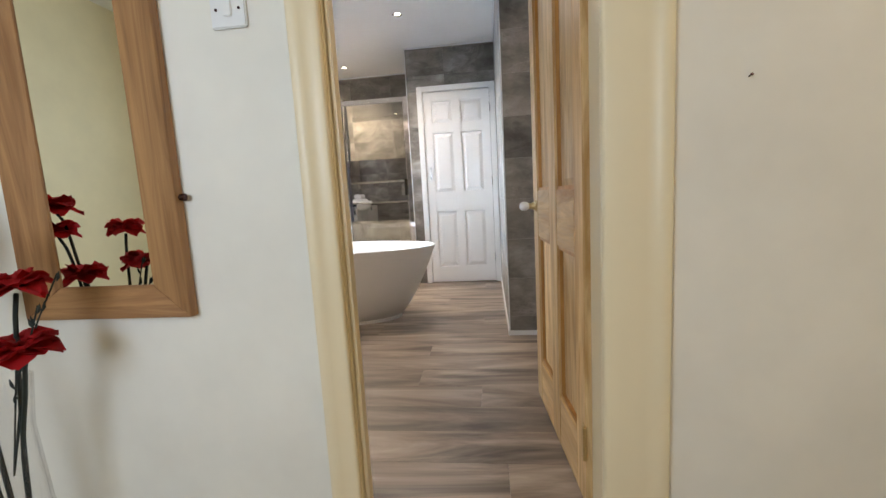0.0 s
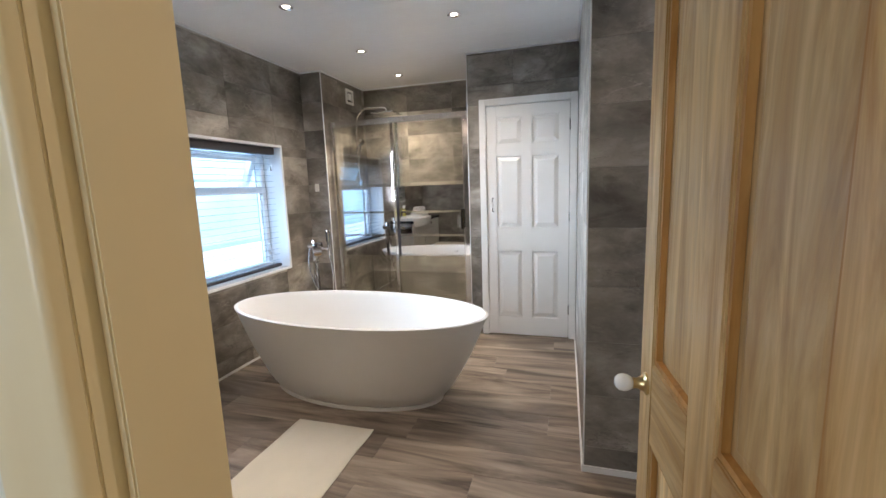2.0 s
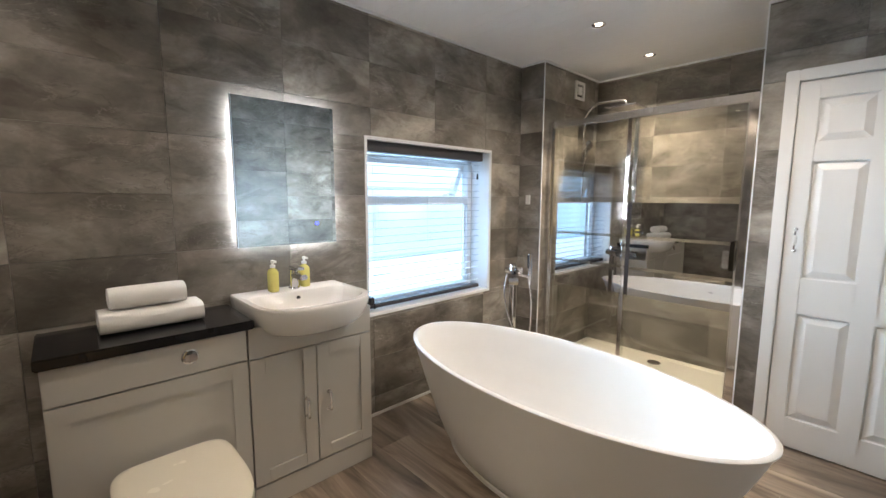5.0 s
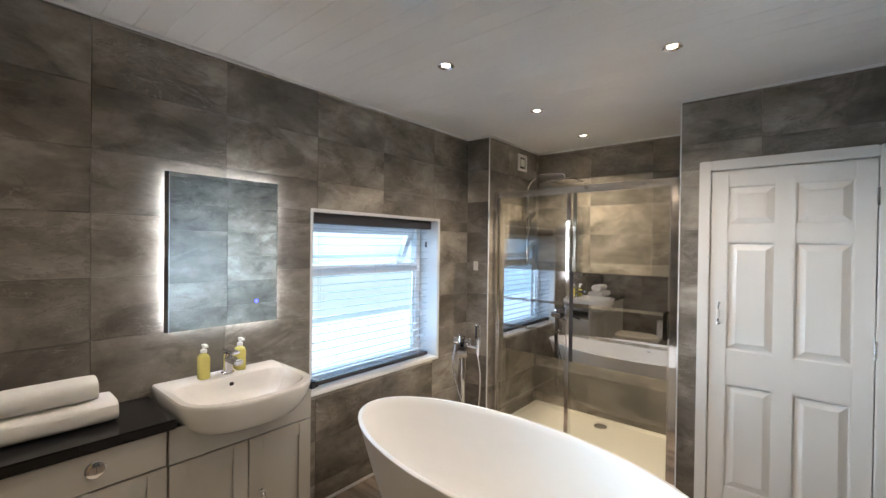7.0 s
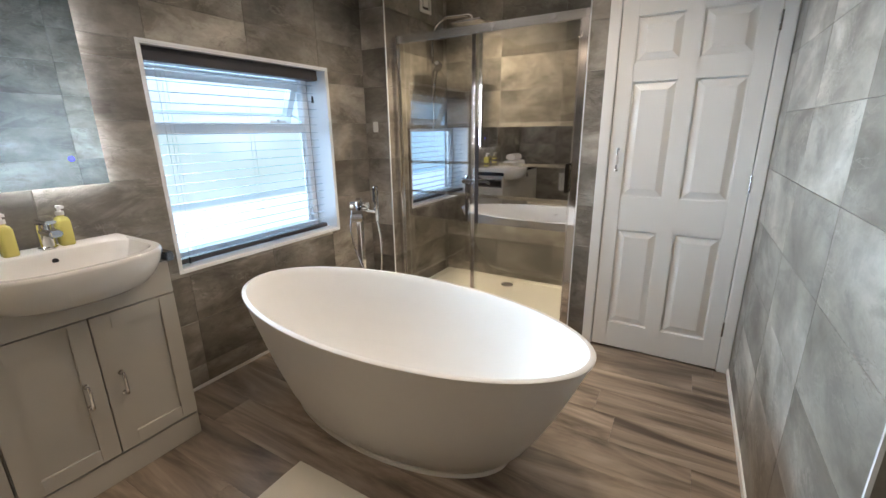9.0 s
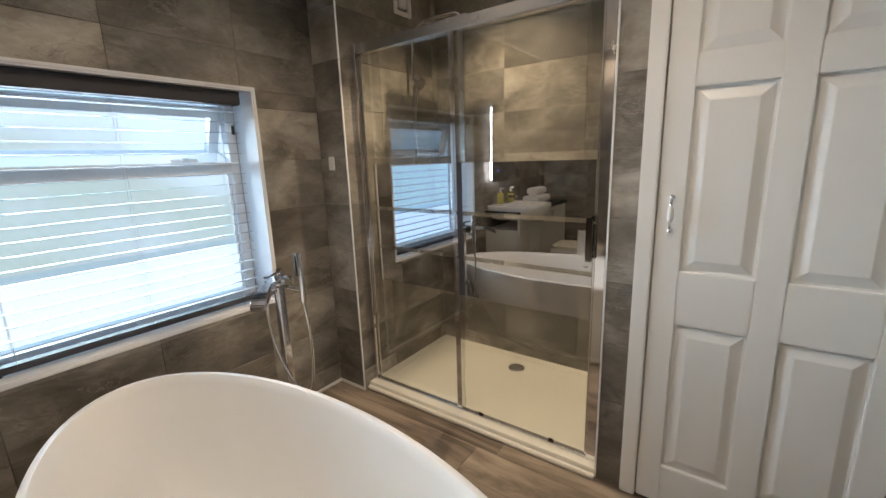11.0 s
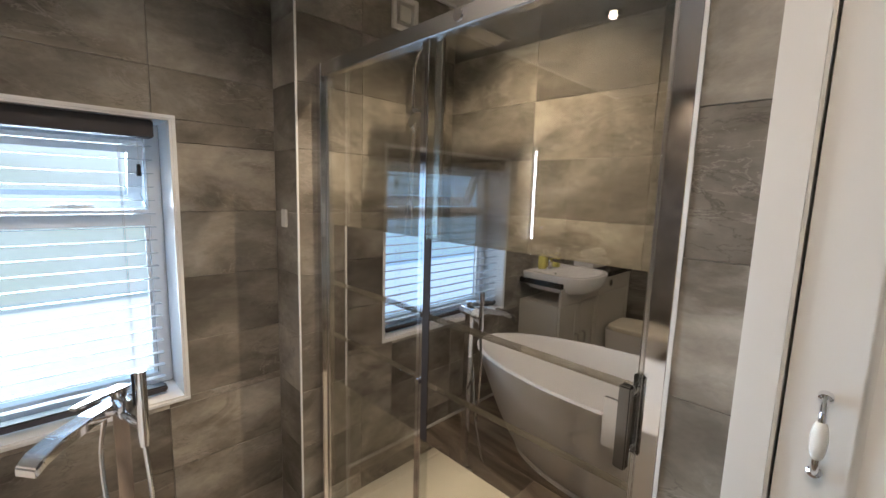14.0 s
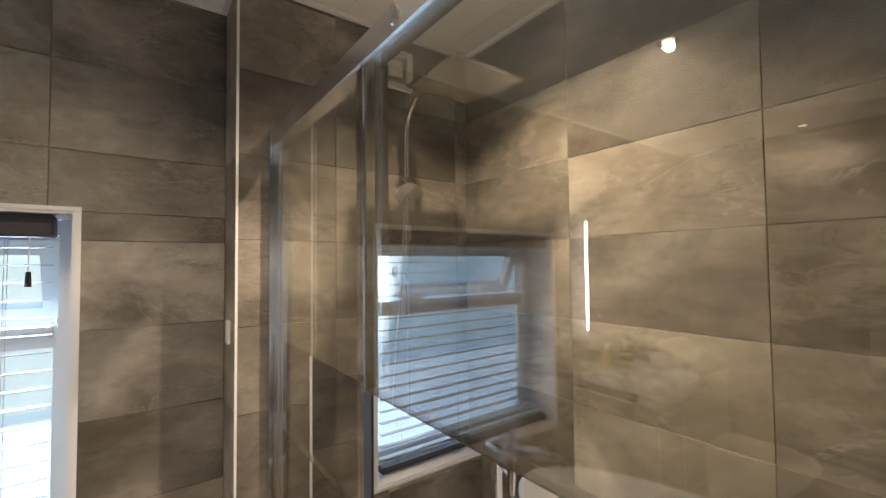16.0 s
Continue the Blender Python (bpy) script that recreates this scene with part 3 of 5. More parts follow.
def build_blind():
    y0, y1, z0, z1 = WIN
    x = WX - 0.075
    t = thing("venetian_blind", "lowered white slatted blind with dark grey rails in the window", "blind", (x, (y0 + y1) / 2, z1))
    off = Matrix.Translation((-x, -(y0 + y1) / 2, -z1))
    def put(name, bm, mat, label="", bevel=0.0, smooth=False):
        bmesh.ops.transform(bm, matrix=off, verts=bm.verts[:])
        return part(name, bm, mat, t, label, bevel, smooth)
    put("headrail", boxes((x - 0.03, x + 0.045, y0 + 0.012, y1 - 0.05, z1 - 0.072, z1 - 0.010)), DARK_GREY, "dark grey headrail", 0.004)
    put("bottom_rail", boxes((x - 0.026, x + 0.026, y0 + 0.014, y1 - 0.052, z0 + 0.020, z0 + 0.046)), DARK_GREY, "dark grey bottom rail", 0.006)
    top, bottom, n = z1 - 0.100, z0 + 0.080, 19
    tilt = radians(2)
    me = None
    for i in range(n):
        z = bottom + (top - bottom) * i / (n - 1)
        if me is None:
            bm = bmesh.new()
            prof = [(-0.0165, 0.0), (-0.008, 0.0012), (0.0, 0.0016), (0.008, 0.0012), (0.0165, 0.0)]
            pts = prof + [(a, b - 0.0016) for a, b in prof[::-1]]
            ends = [[(a * math.cos(tilt) - b * math.sin(tilt), y, a * math.sin(tilt) + b * math.cos(tilt)) for a, b in pts] for y in (-(y1 - y0) / 2 + 0.016, (y1 - y0) / 2 - 0.054)]
            ob = part("slat", loft(bm, ends), SLAT_SHADED, t)
            me = ob.data
        else:
            ob = new("slat", me)
            ob.parent = t
        ob.location = (0, 0, z - z1)
    for yy in (y0 + 0.12, (y0 + y1) / 2, y1 - 0.15):
        for dx in (-0.0185, 0.0185):
            put("ladder_cord", rod(bmesh.new(), [(x + dx, yy, z0 + 0.03), (x + dx, yy, z1 - 0.03)], 0.0012, 5), CORD)
    put("pull_cord", rod(bmesh.new(), [(x + 0.034, y0 + 0.07, z0 + 0.06), (x + 0.034, y0 + 0.07, z1 - 0.04)], 0.0015, 6), CORD)
    put("cord_tassel", rod(bmesh.new(), [(x + 0.034, y0 + 0.07, z0 + 0.02), (x + 0.034, y0 + 0.07, z0 + 0.055)], [0.007, 0.004], 8), BLACK, "dark cord tassel")
    put("tilt_cord", rod(bmesh.new(), [(x + 0.034, y1 - 0.10, z1 - 0.17), (x + 0.034, y1 - 0.10, z1 - 0.04)], 0.0015, 6), CORD)
    put("cord_tassel", rod(bmesh.new(), [(x + 0.034, y1 - 0.10, z1 - 0.21), (x + 0.034, y1 - 0.10, z1 - 0.168)], [0.008, 0.006], 8), BLACK, "dark cord tassel")
    return t


build_white_door()
build_white_casing()
build_pine_door()
build_cream_casing()
build_window()
build_blind()


# ---- vanity side ----
UX = -1.49      # front of the fitted units
VY0, VY1, WCY0 = 2.475, 3.078, 1.850


def shaker(parent, name, y0, y1, z0, z1, x, mat):
    """A framed cabinet front, facing +x."""
    d = part(name, boxes((x - 0.018, x - 0.008, y0 + 0.01, y1 - 0.01, z0 + 0.01, z1 - 0.01)), mat, parent)
    s = 0.062
    for n, r in (("stile", (x - 0.018, x, y0, y0 + s, z0, z1)), ("stile", (x - 0.018, x, y1 - s, y1, z0, z1)), ("rail", (x - 0.018, x - 0.0004, y0 + s, y1 - s, z0, z0 + s)), ("rail", (x - 0.018, x - 0.0004, y0 + s, y1 - s, z1 - s, z1))):
        part(n, boxes(r), mat, d, bevel=0.002)
    return d


def bar_handle(parent, x, y, z0, z1):
    h = part("handle", rod(bmesh.new(), curve_points([(x, y, z0 + 0.012), (x + 0.022, y, z0 + 0.010), (x + 0.027, y, z0 + 0.022), (x + 0.027, y, (z0 + z1) / 2), (x + 0.027, y, z1 - 0.022), (x + 0.022, y, z1 - 0.010), (x, y, z1 - 0.012)], 5), 0.0066, 12), CHROME, parent, "chrome handle", smooth=True)
    for z in (z0 + 0.012, z1 - 0.012):
        part("handle_foot", rod(bmesh.new(), [(x, y, z), (x + 0.004, y, z)], 0.010, 14), CHROME, h)
    return h


def build_vanity():
    t = thing("vanity_unit", "warm grey painted vanity cabinet with two framed doors", "cabinet")
    part("carcass", boxes((WX, UX - 0.02, VY0 + 0.0015, VY1, 0.115, 0.700)), UNIT_PAINT, t, bevel=0.002)
    part("plinth", boxes((WX, UX - 0.004, VY0 + 0.0015, VY1, 0, 0.110)), UNIT_PAINT, t, bevel=0.002)
    part("apron", boxes((UX - 0.018, UX, VY0 + 0.004, VY1 - 0.002, 0.703, 0.835)), UNIT_PAINT, t, bevel=0.002)
    ym = (VY0 + VY1) / 2
    for a, b, hy in ((VY0 + 0.004, ym - 0.002, ym - 0.056), (ym + 0.002, VY1 - 0.002, ym + 0.056)):
        d = shaker(t, "door", a, b, 0.118, 0.698, UX, UNIT_PAINT)
        bar_handle(d, UX, hy, 0.355, 0.465)
    return t


def build_wc_unit():
    t = thing("toilet_unit", "warm grey painted back-to-wall toilet unit", "cabinet")
    part("carcass", boxes((WX, UX - 0.02, WCY0, VY0 - 0.0015, 0.115, 0.837)), UNIT_PAINT, t, bevel=0.002)
    part("plinth", boxes((WX, UX - 0.004, WCY0, VY0 - 0.0015, 0, 0.110)), UNIT_PAINT, t, bevel=0.002)
    part("top_panel", boxes((UX - 0.018, UX, WCY0 + 0.002, VY0 - 0.004, 0.708, 0.835)), UNIT_PAINT, t, bevel=0.002)
    shaker(t, "front_panel", WCY0 + 0.002, VY0 - 0.004, 0.118, 0.702, UX, UNIT_PAINT)
    by, bz = 2.264, 0.778
    b = part("flush_button", loft(bmesh.new(), [[(UX + n, by + r * math.cos(2 * math.pi * i / 28), bz + r * math.sin(2 * math.pi * i / 28)) for i in range(28)] for n, r in ((0, 0.030), (0.006, 0.030), (0.009, 0.027), (0.010, 0.024))]), CHROME, t, "round chrome dual flush button", smooth=True)
    part("button_half", boxes((UX + 0.0105, UX + 0.013, by - 0.018, by - 0.001, bz - 0.012, bz + 0.012)), CHROME, b, bevel=0.001)
    part("button_half", boxes((UX + 0.0105, UX + 0.013, by + 0.001, by + 0.018, bz - 0.012, bz + 0.012)), CHROME, b, bevel=0.001)
    return t


def build_worktop():
    t = thing("worktop", "glossy black worktop across the fitted units", "worktop")
    part("long_top", boxes((WX, UX + 0.012, WCY0 - 0.012, 2.503, 0.838, 0.876)), WORKTOP, t, bevel=0.005)
    part("short_top", boxes((WX, UX + 0.012, 3.068, VY1 + 0.022, 0.838, 0.876)), WORKTOP, t, bevel=0.005)
    return t


def build_basin():
    cy, cx = 2.785, -1.605
    t = thing("basin", "white ceramic semi-recessed basin set into the worktop", "basin", (cx, cy, 0.855))
    def dee(z, xb, xs, xf, w, n=20, p=2.5, rc=0.012):
        """Square back corners, straight sides to xs, a bowed front out to xf."""
        h = w / 2
        out = [(xb, h - rc), (xb + rc * 0.3, h - rc * 0.3), (xb + rc, h)] + [(xb + (xs - xb) * k / 4, h) for k in (1, 2, 3)]
        for i in range(2 * n + 1):
            u = math.pi / 2 - math.pi * i / (2 * n)
            c, q = max(0.0, math.cos(u)), math.sin(u)
            out.append((xs + (xf - xs) * c ** (2 / p), h * math.copysign(abs(q) ** (2 / p), q)))
        out += [(xb + (xs - xb) * k / 4, -h) for k in (3, 2, 1)] + [(xb + rc, -h), (xb + rc * 0.3, -h + rc * 0.3), (xb, -h + rc)]
        return [(a - cx, b, z - 0.84) for a, b in out]
    xb = WX + 0.002
    outer = [dee(0.760, -1.70, -1.60, -1.435, 0.33), dee(0.764, -1.74, -1.60, -1.410, 0.40), dee(0.780, -1.80, -1.585, -1.382, 0.462), dee(0.812, xb, -1.56, -1.360, 0.505), dee(0.850, xb, -1.545, -1.344, 0.535),
             dee(0.893, xb, -1.535, -1.336, 0.552), dee(0.902, xb + 0.001, -1.535, -1.338, 0.549), dee(0.906, xb + 0.004, -1.536, -1.343, 0.542)]
    inner = [dee(0.905, -1.722, -1.545, -1.368, 0.492, rc=0.05), dee(0.898, -1.717, -1.548, -1.374, 0.480, rc=0.055), dee(0.865, -1.706, -1.555, -1.392, 0.452, rc=0.06), dee(0.830, -1.694, -1.565, -1.420, 0.405, rc=0.07), dee(0.800, -1.672, -1.575, -1.462, 0.31, rc=0.07), dee(0.790, -1.635, -1.58, -1.51, 0.16, rc=0.04)]
    part("bowl", loft(bmesh.new(), outer + inner), CERAMIC, t, smooth=True)
    part("overflow_hole", loft(bmesh.new(), [[(-1.709 - cx + d, 0.010 * math.cos(2 * math.pi * i / 20) + 0.01, 0.868 - 0.84 + 0.010 * math.sin(2 * math.pi * i / 20)) for i in range(20)] for d in (-0.004, 0.004)]), BLACK, t, "dark overflow hole")
    part("waste", loft(bmesh.new(), [ring(-1.572 - cx, 0, z - 0.84, r, r, 24) for z, r in ((0.789, 0.03), (0.793, 0.03), (0.795, 0.024))]), CHROME, t, "chrome waste")
    return t


def build_basin_tap():
    x, y, z = -1.772, 2.803, 0.921
    t = thing("basin_tap", "chrome mixer tap on the basin", "tap", (x, y, z))
    part("body", rod(bmesh.new(), [(0, 0, 0), (0, 0, 0.006), (0, 0, 0.010), (0, 0, 0.085), (0.002, 0, 0.098)], [0.030, 0.030, 0.025, 0.024, 0.022], 24), CHROME, t, smooth=True)
    part("spout", boxes((0.0, 0.125, -0.020, 0.020, 0.058, 0.084)), CHROME, t, bevel=0.006)
    part("lever", boxes((-0.022, 0.095, -0.018, 0.018, 0.104, 0.117)), CHROME, t, bevel=0.004)
    return t


def build_bottle(x, y, z, label):
    t = thing("soap_bottle", label, "bottle", (x, y, z), "soap bottles by the tap")
    m = bpy.data.materials.get("pale_yellow_soap") or material("pale_yellow_soap", (0.72, 0.66, 0.20), 0.10, 0, 0.4)
    part("bottle", loft(bmesh.new(), [ring(0, 0, zz, a, a * 0.8, 28, 0, 3.4) for zz, a in ((0, 0.026), (0.003, 0.029), (0.095, 0.029), (0.108, 0.022), (0.114, 0.012), (0.118, 0.012))]), m, t, smooth=True)
    part("label", boxes((0.0235, 0.0245, -0.017, 0.017, 0.028, 0.075)), PLASTIC, t, "pale printed label")
    bm = rod(bmesh.new(), [(0, 0, 0.118), (0, 0, 0.132), (0, 0, 0.134), (0, 0, 0.146)], [0.013, 0.013, 0.006, 0.006], 14)
    box(bm, -0.008, 0.035, -0.007, 0.007, 0.146, 0.156)
    part("pump", bm, PLASTIC, t, "white pump top")
    return t


def build_towel(x0, x1, y0, y1, z0, z1, label, rolled):
    t = thing("towel", label, "towel", ((x0 + x1) / 2, (y0 + y1) / 2, z0), "towels on the worktop")
    a, h, ln = (x1 - x0) / 2, (z1 - z0) / 2, y1 - y0
    rings = []
    for k in range(15):
        f = k / 14
        e = 1 - 0.05 * (abs(2 * f - 1) ** 6)
        rings.append([(p[0] * (1 + 0.015 * math.sin(9 * f + 3 * i)), -ln / 2 + ln * f, h + p[1]) for i, p in enumerate([(q[0], q[1]) for q in ring(0, 0, 0, a * e, h * e * 0.985, 28, 0, 2.6 if rolled else 3.6)])])
    bm = loft(bmesh.new(), rings)
    part("roll", bm, TOWEL, t, smooth=True)
    for k in range(3):
        s = 1 - 0.28 * (k + 1)
        pts = ring(0, 0, 0, a * s, h * s, 28, 0, 2.6)
        for end in (ln / 2 - 0.002, -ln / 2 + 0.002):
            part("fold", rod(bmesh.new(), [(p[0], end, h + p[1]) for p in pts[2:]], 0.004, 6), TOWEL, t)
    return t


def build_toilet():
    y = 2.175
    t = thing("toilet", "white ceramic back-to-wall toilet, its closed lid tinted cream for warm light", "toilet", (UX, y, 0))
    def d(z, front, w, p=2.4, back=0.0, n=56):
        out = []
        for i in range(n):
            u = 2 * math.pi * i / n
            c, s = math.cos(u), math.sin(u)
            ln = front - back
            x = back + ln * 0.45 + (ln * 0.55 if c > 0 else ln * 0.45) * math.copysign(abs(c) ** (2 / (p if c > 0 else 6)), c)
            yy = w / 2 * math.copysign(abs(s) ** (2 / (p if c > 0 else 6)), s)
            out.append((x, yy, z))
        return out
    part("pan", loft(bmesh.new(), [d(0, 0.36, 0.22), d(0.02, 0.37, 0.225), d(0.12, 0.38, 0.235), d(0.24, 0.42, 0.28), d(0.33, 0.505, 0.340), d(0.385, 0.530, 0.358), d(0.395, 0.526, 0.354)]), CERAMIC, t, smooth=True)
    part("seat", loft(bmesh.new(), [d(0.397, 0.536, 0.366, back=0.05), d(0.403, 0.545, 0.376, back=0.048), d(0.411, 0.541, 0.372, back=0.05)]), SEAT_WARM_LIT, t, smooth=True)
    part("lid", loft(bmesh.new(), [d(0.413, 0.540, 0.370, back=0.030), d(0.417, 0.546, 0.376, back=0.027), d(0.430, 0.544, 0.374, back=0.028), d(0.437, 0.53, 0.36, back=0.033), d(0.440, 0.49, 0.32, back=0.05)]), SEAT_WARM_LIT, t, smooth=True)
    for s in (-0.08, 0.08):
        part("hinge", rod(bmesh.new(), [(0.022, s - 0.02, 0.412), (0.022, s + 0.02, 0.412)], 0.011, 12), CHROME, t, "chrome hinge", smooth=True)
    return t


def build_led_mirror():
    y0, y1, z0, z1 = 2.546, 3.052, 1.145, 1.85
    t = thing("wall_mirror", "frameless mirror with white light glowing round its back", "mirror", (WX, (y0 + y1) / 2, z0))
    off = Matrix.Translation((-WX, -(y0 + y1) / 2, -z0))
    def put(name, bm, mat, label="", bevel=0.0):
        bmesh.ops.transform(bm, matrix=off, verts=bm.verts[:])
        return part(name, bm, mat, t, label, bevel)
    put("glass", boxes((WX + 0.042, WX + 0.047, y0, y1, z0, z1)), MIRROR, "silvered glass", 0.001)
    put("back_box", boxes((WX, WX + 0.041, y0 + 0.045, y1 - 0.045, z0 + 0.045, z1 - 0.045)), BLACK)
    for r in ((y0 + 0.026, y0 + 0.034, z0 + 0.026, z1 - 0.026), (y1 - 0.034, y1 - 0.026, z0 + 0.026, z1 - 0.026), (y0 + 0.0345, y1 - 0.0345, z1 - 0.034, z1 - 0.026), (y0 + 0.0345, y1 - 0.0345, z0 + 0.026, z0 + 0.034)):
        put("backlight", boxes((WX + 0.010, WX + 0.018, *r)), GLOW_WHITE, "glowing white strip")
    put("touch_switch", loft(bmesh.new(), [[(WX + 0.047 + d, 2.945 + 0.0095 * math.cos(2 * math.pi * i / 16), 1.25 + 0.0095 * math.sin(2 * math.pi * i / 16)) for i in range(16)] for d in (0, 0.0008)]), LED_BLUE, "small blue light")
    # it hangs a little askew, its window side off the wall
    t.location.x += 0.009
    t.rotation_euler.z = radians(-1.9)
    return t


build_vanity()
build_wc_unit()
build_worktop()
build_basin()
build_basin_tap()
build_bottle(-1.765, 2.695, 0.921, "yellow-green soap bottle with a pump on the basin")
build_bottle(-1.790, 2.868, 0.921, "yellow-green lotion bottle behind the basin tap")
build_towel(-1.795, -1.605, 2.015, 2.352, 0.877, 0.957, "folded white towel on the black worktop", False)
build_towel(-1.770, -1.640, 2.050, 2.300, 0.957, 1.040, "rolled white hand towel on the folded towel", True)
build_toilet()
build_led_mirror()

# ---- bath ----
def build_bath():
    cx, cy, turn = -0.792, 3.622, -0.0385
    t = thing("freestanding_bath", "matt white oval freestanding bath on the wood floor", "bath", (cx, cy, 0))
    outer = [(0.026, 0.606, 0.276), (0.036, 0.626, 0.286), (0.10, 0.680, 0.310), (0.20, 0.742, 0.336), (0.32, 0.806, 0.364), (0.44, 0.860, 0.390), (0.54, 0.901, 0.411), (0.558, 0.914, 0.417), (0.566, 0.916, 0.418), (0.570, 0.910, 0.413)]
    inner = [(0.570, 0.893, 0.397), (0.564, 0.886, 0.391), (0.54, 0.872, 0.381), (0.42, 0.812, 0.348), (0.30, 0.735, 0.308), (0.20, 0.650, 0.262), (0.145, 0.560, 0.215), (0.125, 0.44, 0.15), (0.12, 0.25, 0.08)]
    part("shell", loft(bmesh.new(), [ring(0, 0, z, a, b, 96, turn) for z, a, b in outer + inner]), BATH_STONE, t, smooth=True)
    part("plinth", loft(bmesh.new(), [ring(0, 0, z, a, b, 72, turn) for z, a, b in ((0, 0.612, 0.280), (0.019, 0.612, 0.280), (0.0235, 0.607, 0.276), (0.0255, 0.600, 0.270))]), BATH_STONE, t)
    o = part("overflow", boxes((-0.085, -0.005, -0.3735, -0.365, 0.477, 0.493)), CHROME, t, "chrome overflow slot", 0.002)
    part("overflow_slot", boxes((-0.078, -0.012, -0.365, -0.3642, 0.482, 0.488)), BLACK, o)
    part("waste", loft(bmesh.new(), [ring(0, 0, z, r, r, 24) for z, r in ((0.120, 0.034), (0.124, 0.034), (0.127, 0.028))]), CHROME, t, "chrome waste", smooth=True)
    return t


def build_bath_tap():
    x, y = -1.405, 4.158
    t = thing("bath_tap", "chrome floor-standing bath tap with a hand shower", "tap", (x, y, 0))
    part("foot", rod(bmesh.new(), [(0, 0, 0), (0, 0, 0.010), (0, 0, 0.014)], [0.045, 0.045, 0.036], 24), CHROME, t, smooth=True)
    part("column", boxes((-0.017, 0.017, -0.017, 0.017, 0.012, 0.90)), CHROME, t, bevel=0.004)
    part("mixer_body", rod(bmesh.new(), [(-0.050, -0.01, 0.900), (0.055, 0.015, 0.900)], 0.027, 20), CHROME, t, smooth=True)
    dx, dy = 0.62, -0.785
    part("spout", loft(bmesh.new(), [[(dx * s - dy * w * a, dy * s + dx * w * a, z + hh * b) for a, b in ((-1, -1), (1, -1), (1, 1), (-1, 1))] for s, z, w, hh in ((0.0, 0.905, 0.022, 0.016), (0.09, 0.902, 0.025, 0.014), (0.17, 0.892, 0.028, 0.013), (0.215, 0.876, 0.029, 0.013), (0.235, 0.860, 0.029, 0.012))]), CHROME, t, bevel=0.004)
    part("lever", loft(bmesh.new(), [[(dx * s - dy * w * a, dy * s + dx * w * a, z + 0.004 * b) for a, b in ((-1, -1), (1, -1), (1, 1), (-1, 1))] for s, z, w in ((-0.02, 0.944, 0.018), (0.06, 0.948, 0.015), (0.125, 0.949, 0.010))]), CHROME, t, bevel=0.002)
    part("lever_neck", rod(bmesh.new(), [(0, 0, 0.91), (0, 0, 0.946)], 0.019, 16), CHROME, t, smooth=True)
    part("bracket", rod(bmesh.new(), [(0.0, 0.0, 0.885), (0.070, 0.020, 0.872), (0.106, 0.034, 0.868)], 0.011, 12), CHROME, t, smooth=True)
    h = part("hand_shower", rod(bmesh.new(), [(0.110, 0.036, 0.815), (0.110, 0.036, 0.85), (0.109, 0.036, 1.022)], [0.011, 0.0135, 0.0135], 16), CHROME, t, "slim chrome hand shower", smooth=True)
    part("spray_face", boxes((0.098, 0.106, 0.018, 0.0245, 0.93, 1.015)), BLACK, h)
    part("hose", rod(bmesh.new(), curve_points([(0.110, 0.036, 0.815), (0.125, 0.042, 0.66), (0.110, 0.035, 0.44), (0.060, -0.020, 0.26), (0.045, -0.075, 0.12), (0.085, -0.060, 0.07), (0.105, -0.01, 0.16), (0.080, 0.015, 0.34), (0.010, -0.035, 0.56), (-0.035, -0.045, 0.74), (-0.030, -0.028, 0.875)], 10), 0.0065, 8), BRUSHED, t, "ribbed metal hose", smooth=True)
    return t


build_bath()
build_bath_tap()


def build_bath_mat():
    x0, x1, y0, y1 = -0.945, -0.462, 2.36, 3.178
    t = thing("bath_mat", "cream cotton bath mat flat on the floor", "mat", ((x0 + x1) / 2, (y0 + y1) / 2, 0))
    bm = bmesh.new()
    nx, ny, w, ln = 24, 40, x1 - x0, y1 - y0
    grid = {}
    for i in range(nx + 1):
        for j in range(ny + 1):
            u, v = i / nx, j / ny
            e = min(u, 1 - u, v * ln / w, (1 - v) * ln / w)
            z = 0.004 + 0.008 * min(1, e / 0.03) + 0.0016 * noise.noise((u * 7, v * 11, 0.3))
            px = -w / 2 + w * u + 0.004 * noise.noise((v * 5, u, 2.0))
            py = -ln / 2 + ln * v + 0.005 * noise.noise((u * 4, v, 5.0))
            grid[i, j] = bm.verts.new((px, py, z))
    for i in range(nx):
        for j in range(ny):
            bm.faces.new((grid[i, j], grid[i + 1, j], grid[i + 1, j + 1], grid[i, j + 1]))
    edge = [e for e in bm.edges if len(e.link_faces) == 1]
    ex = bmesh.ops.extrude_edge_only(bm, edges=edge)
    for v in ex["geom"]:
        if isinstance(v, bmesh.types.BMVert):
            v.co.z = 0.0
    part("mat_body", bm, MAT_COTTON, t, smooth=True)
    return t


build_bath_mat()

# ---- shower ----
GY = 4.885       # glass line


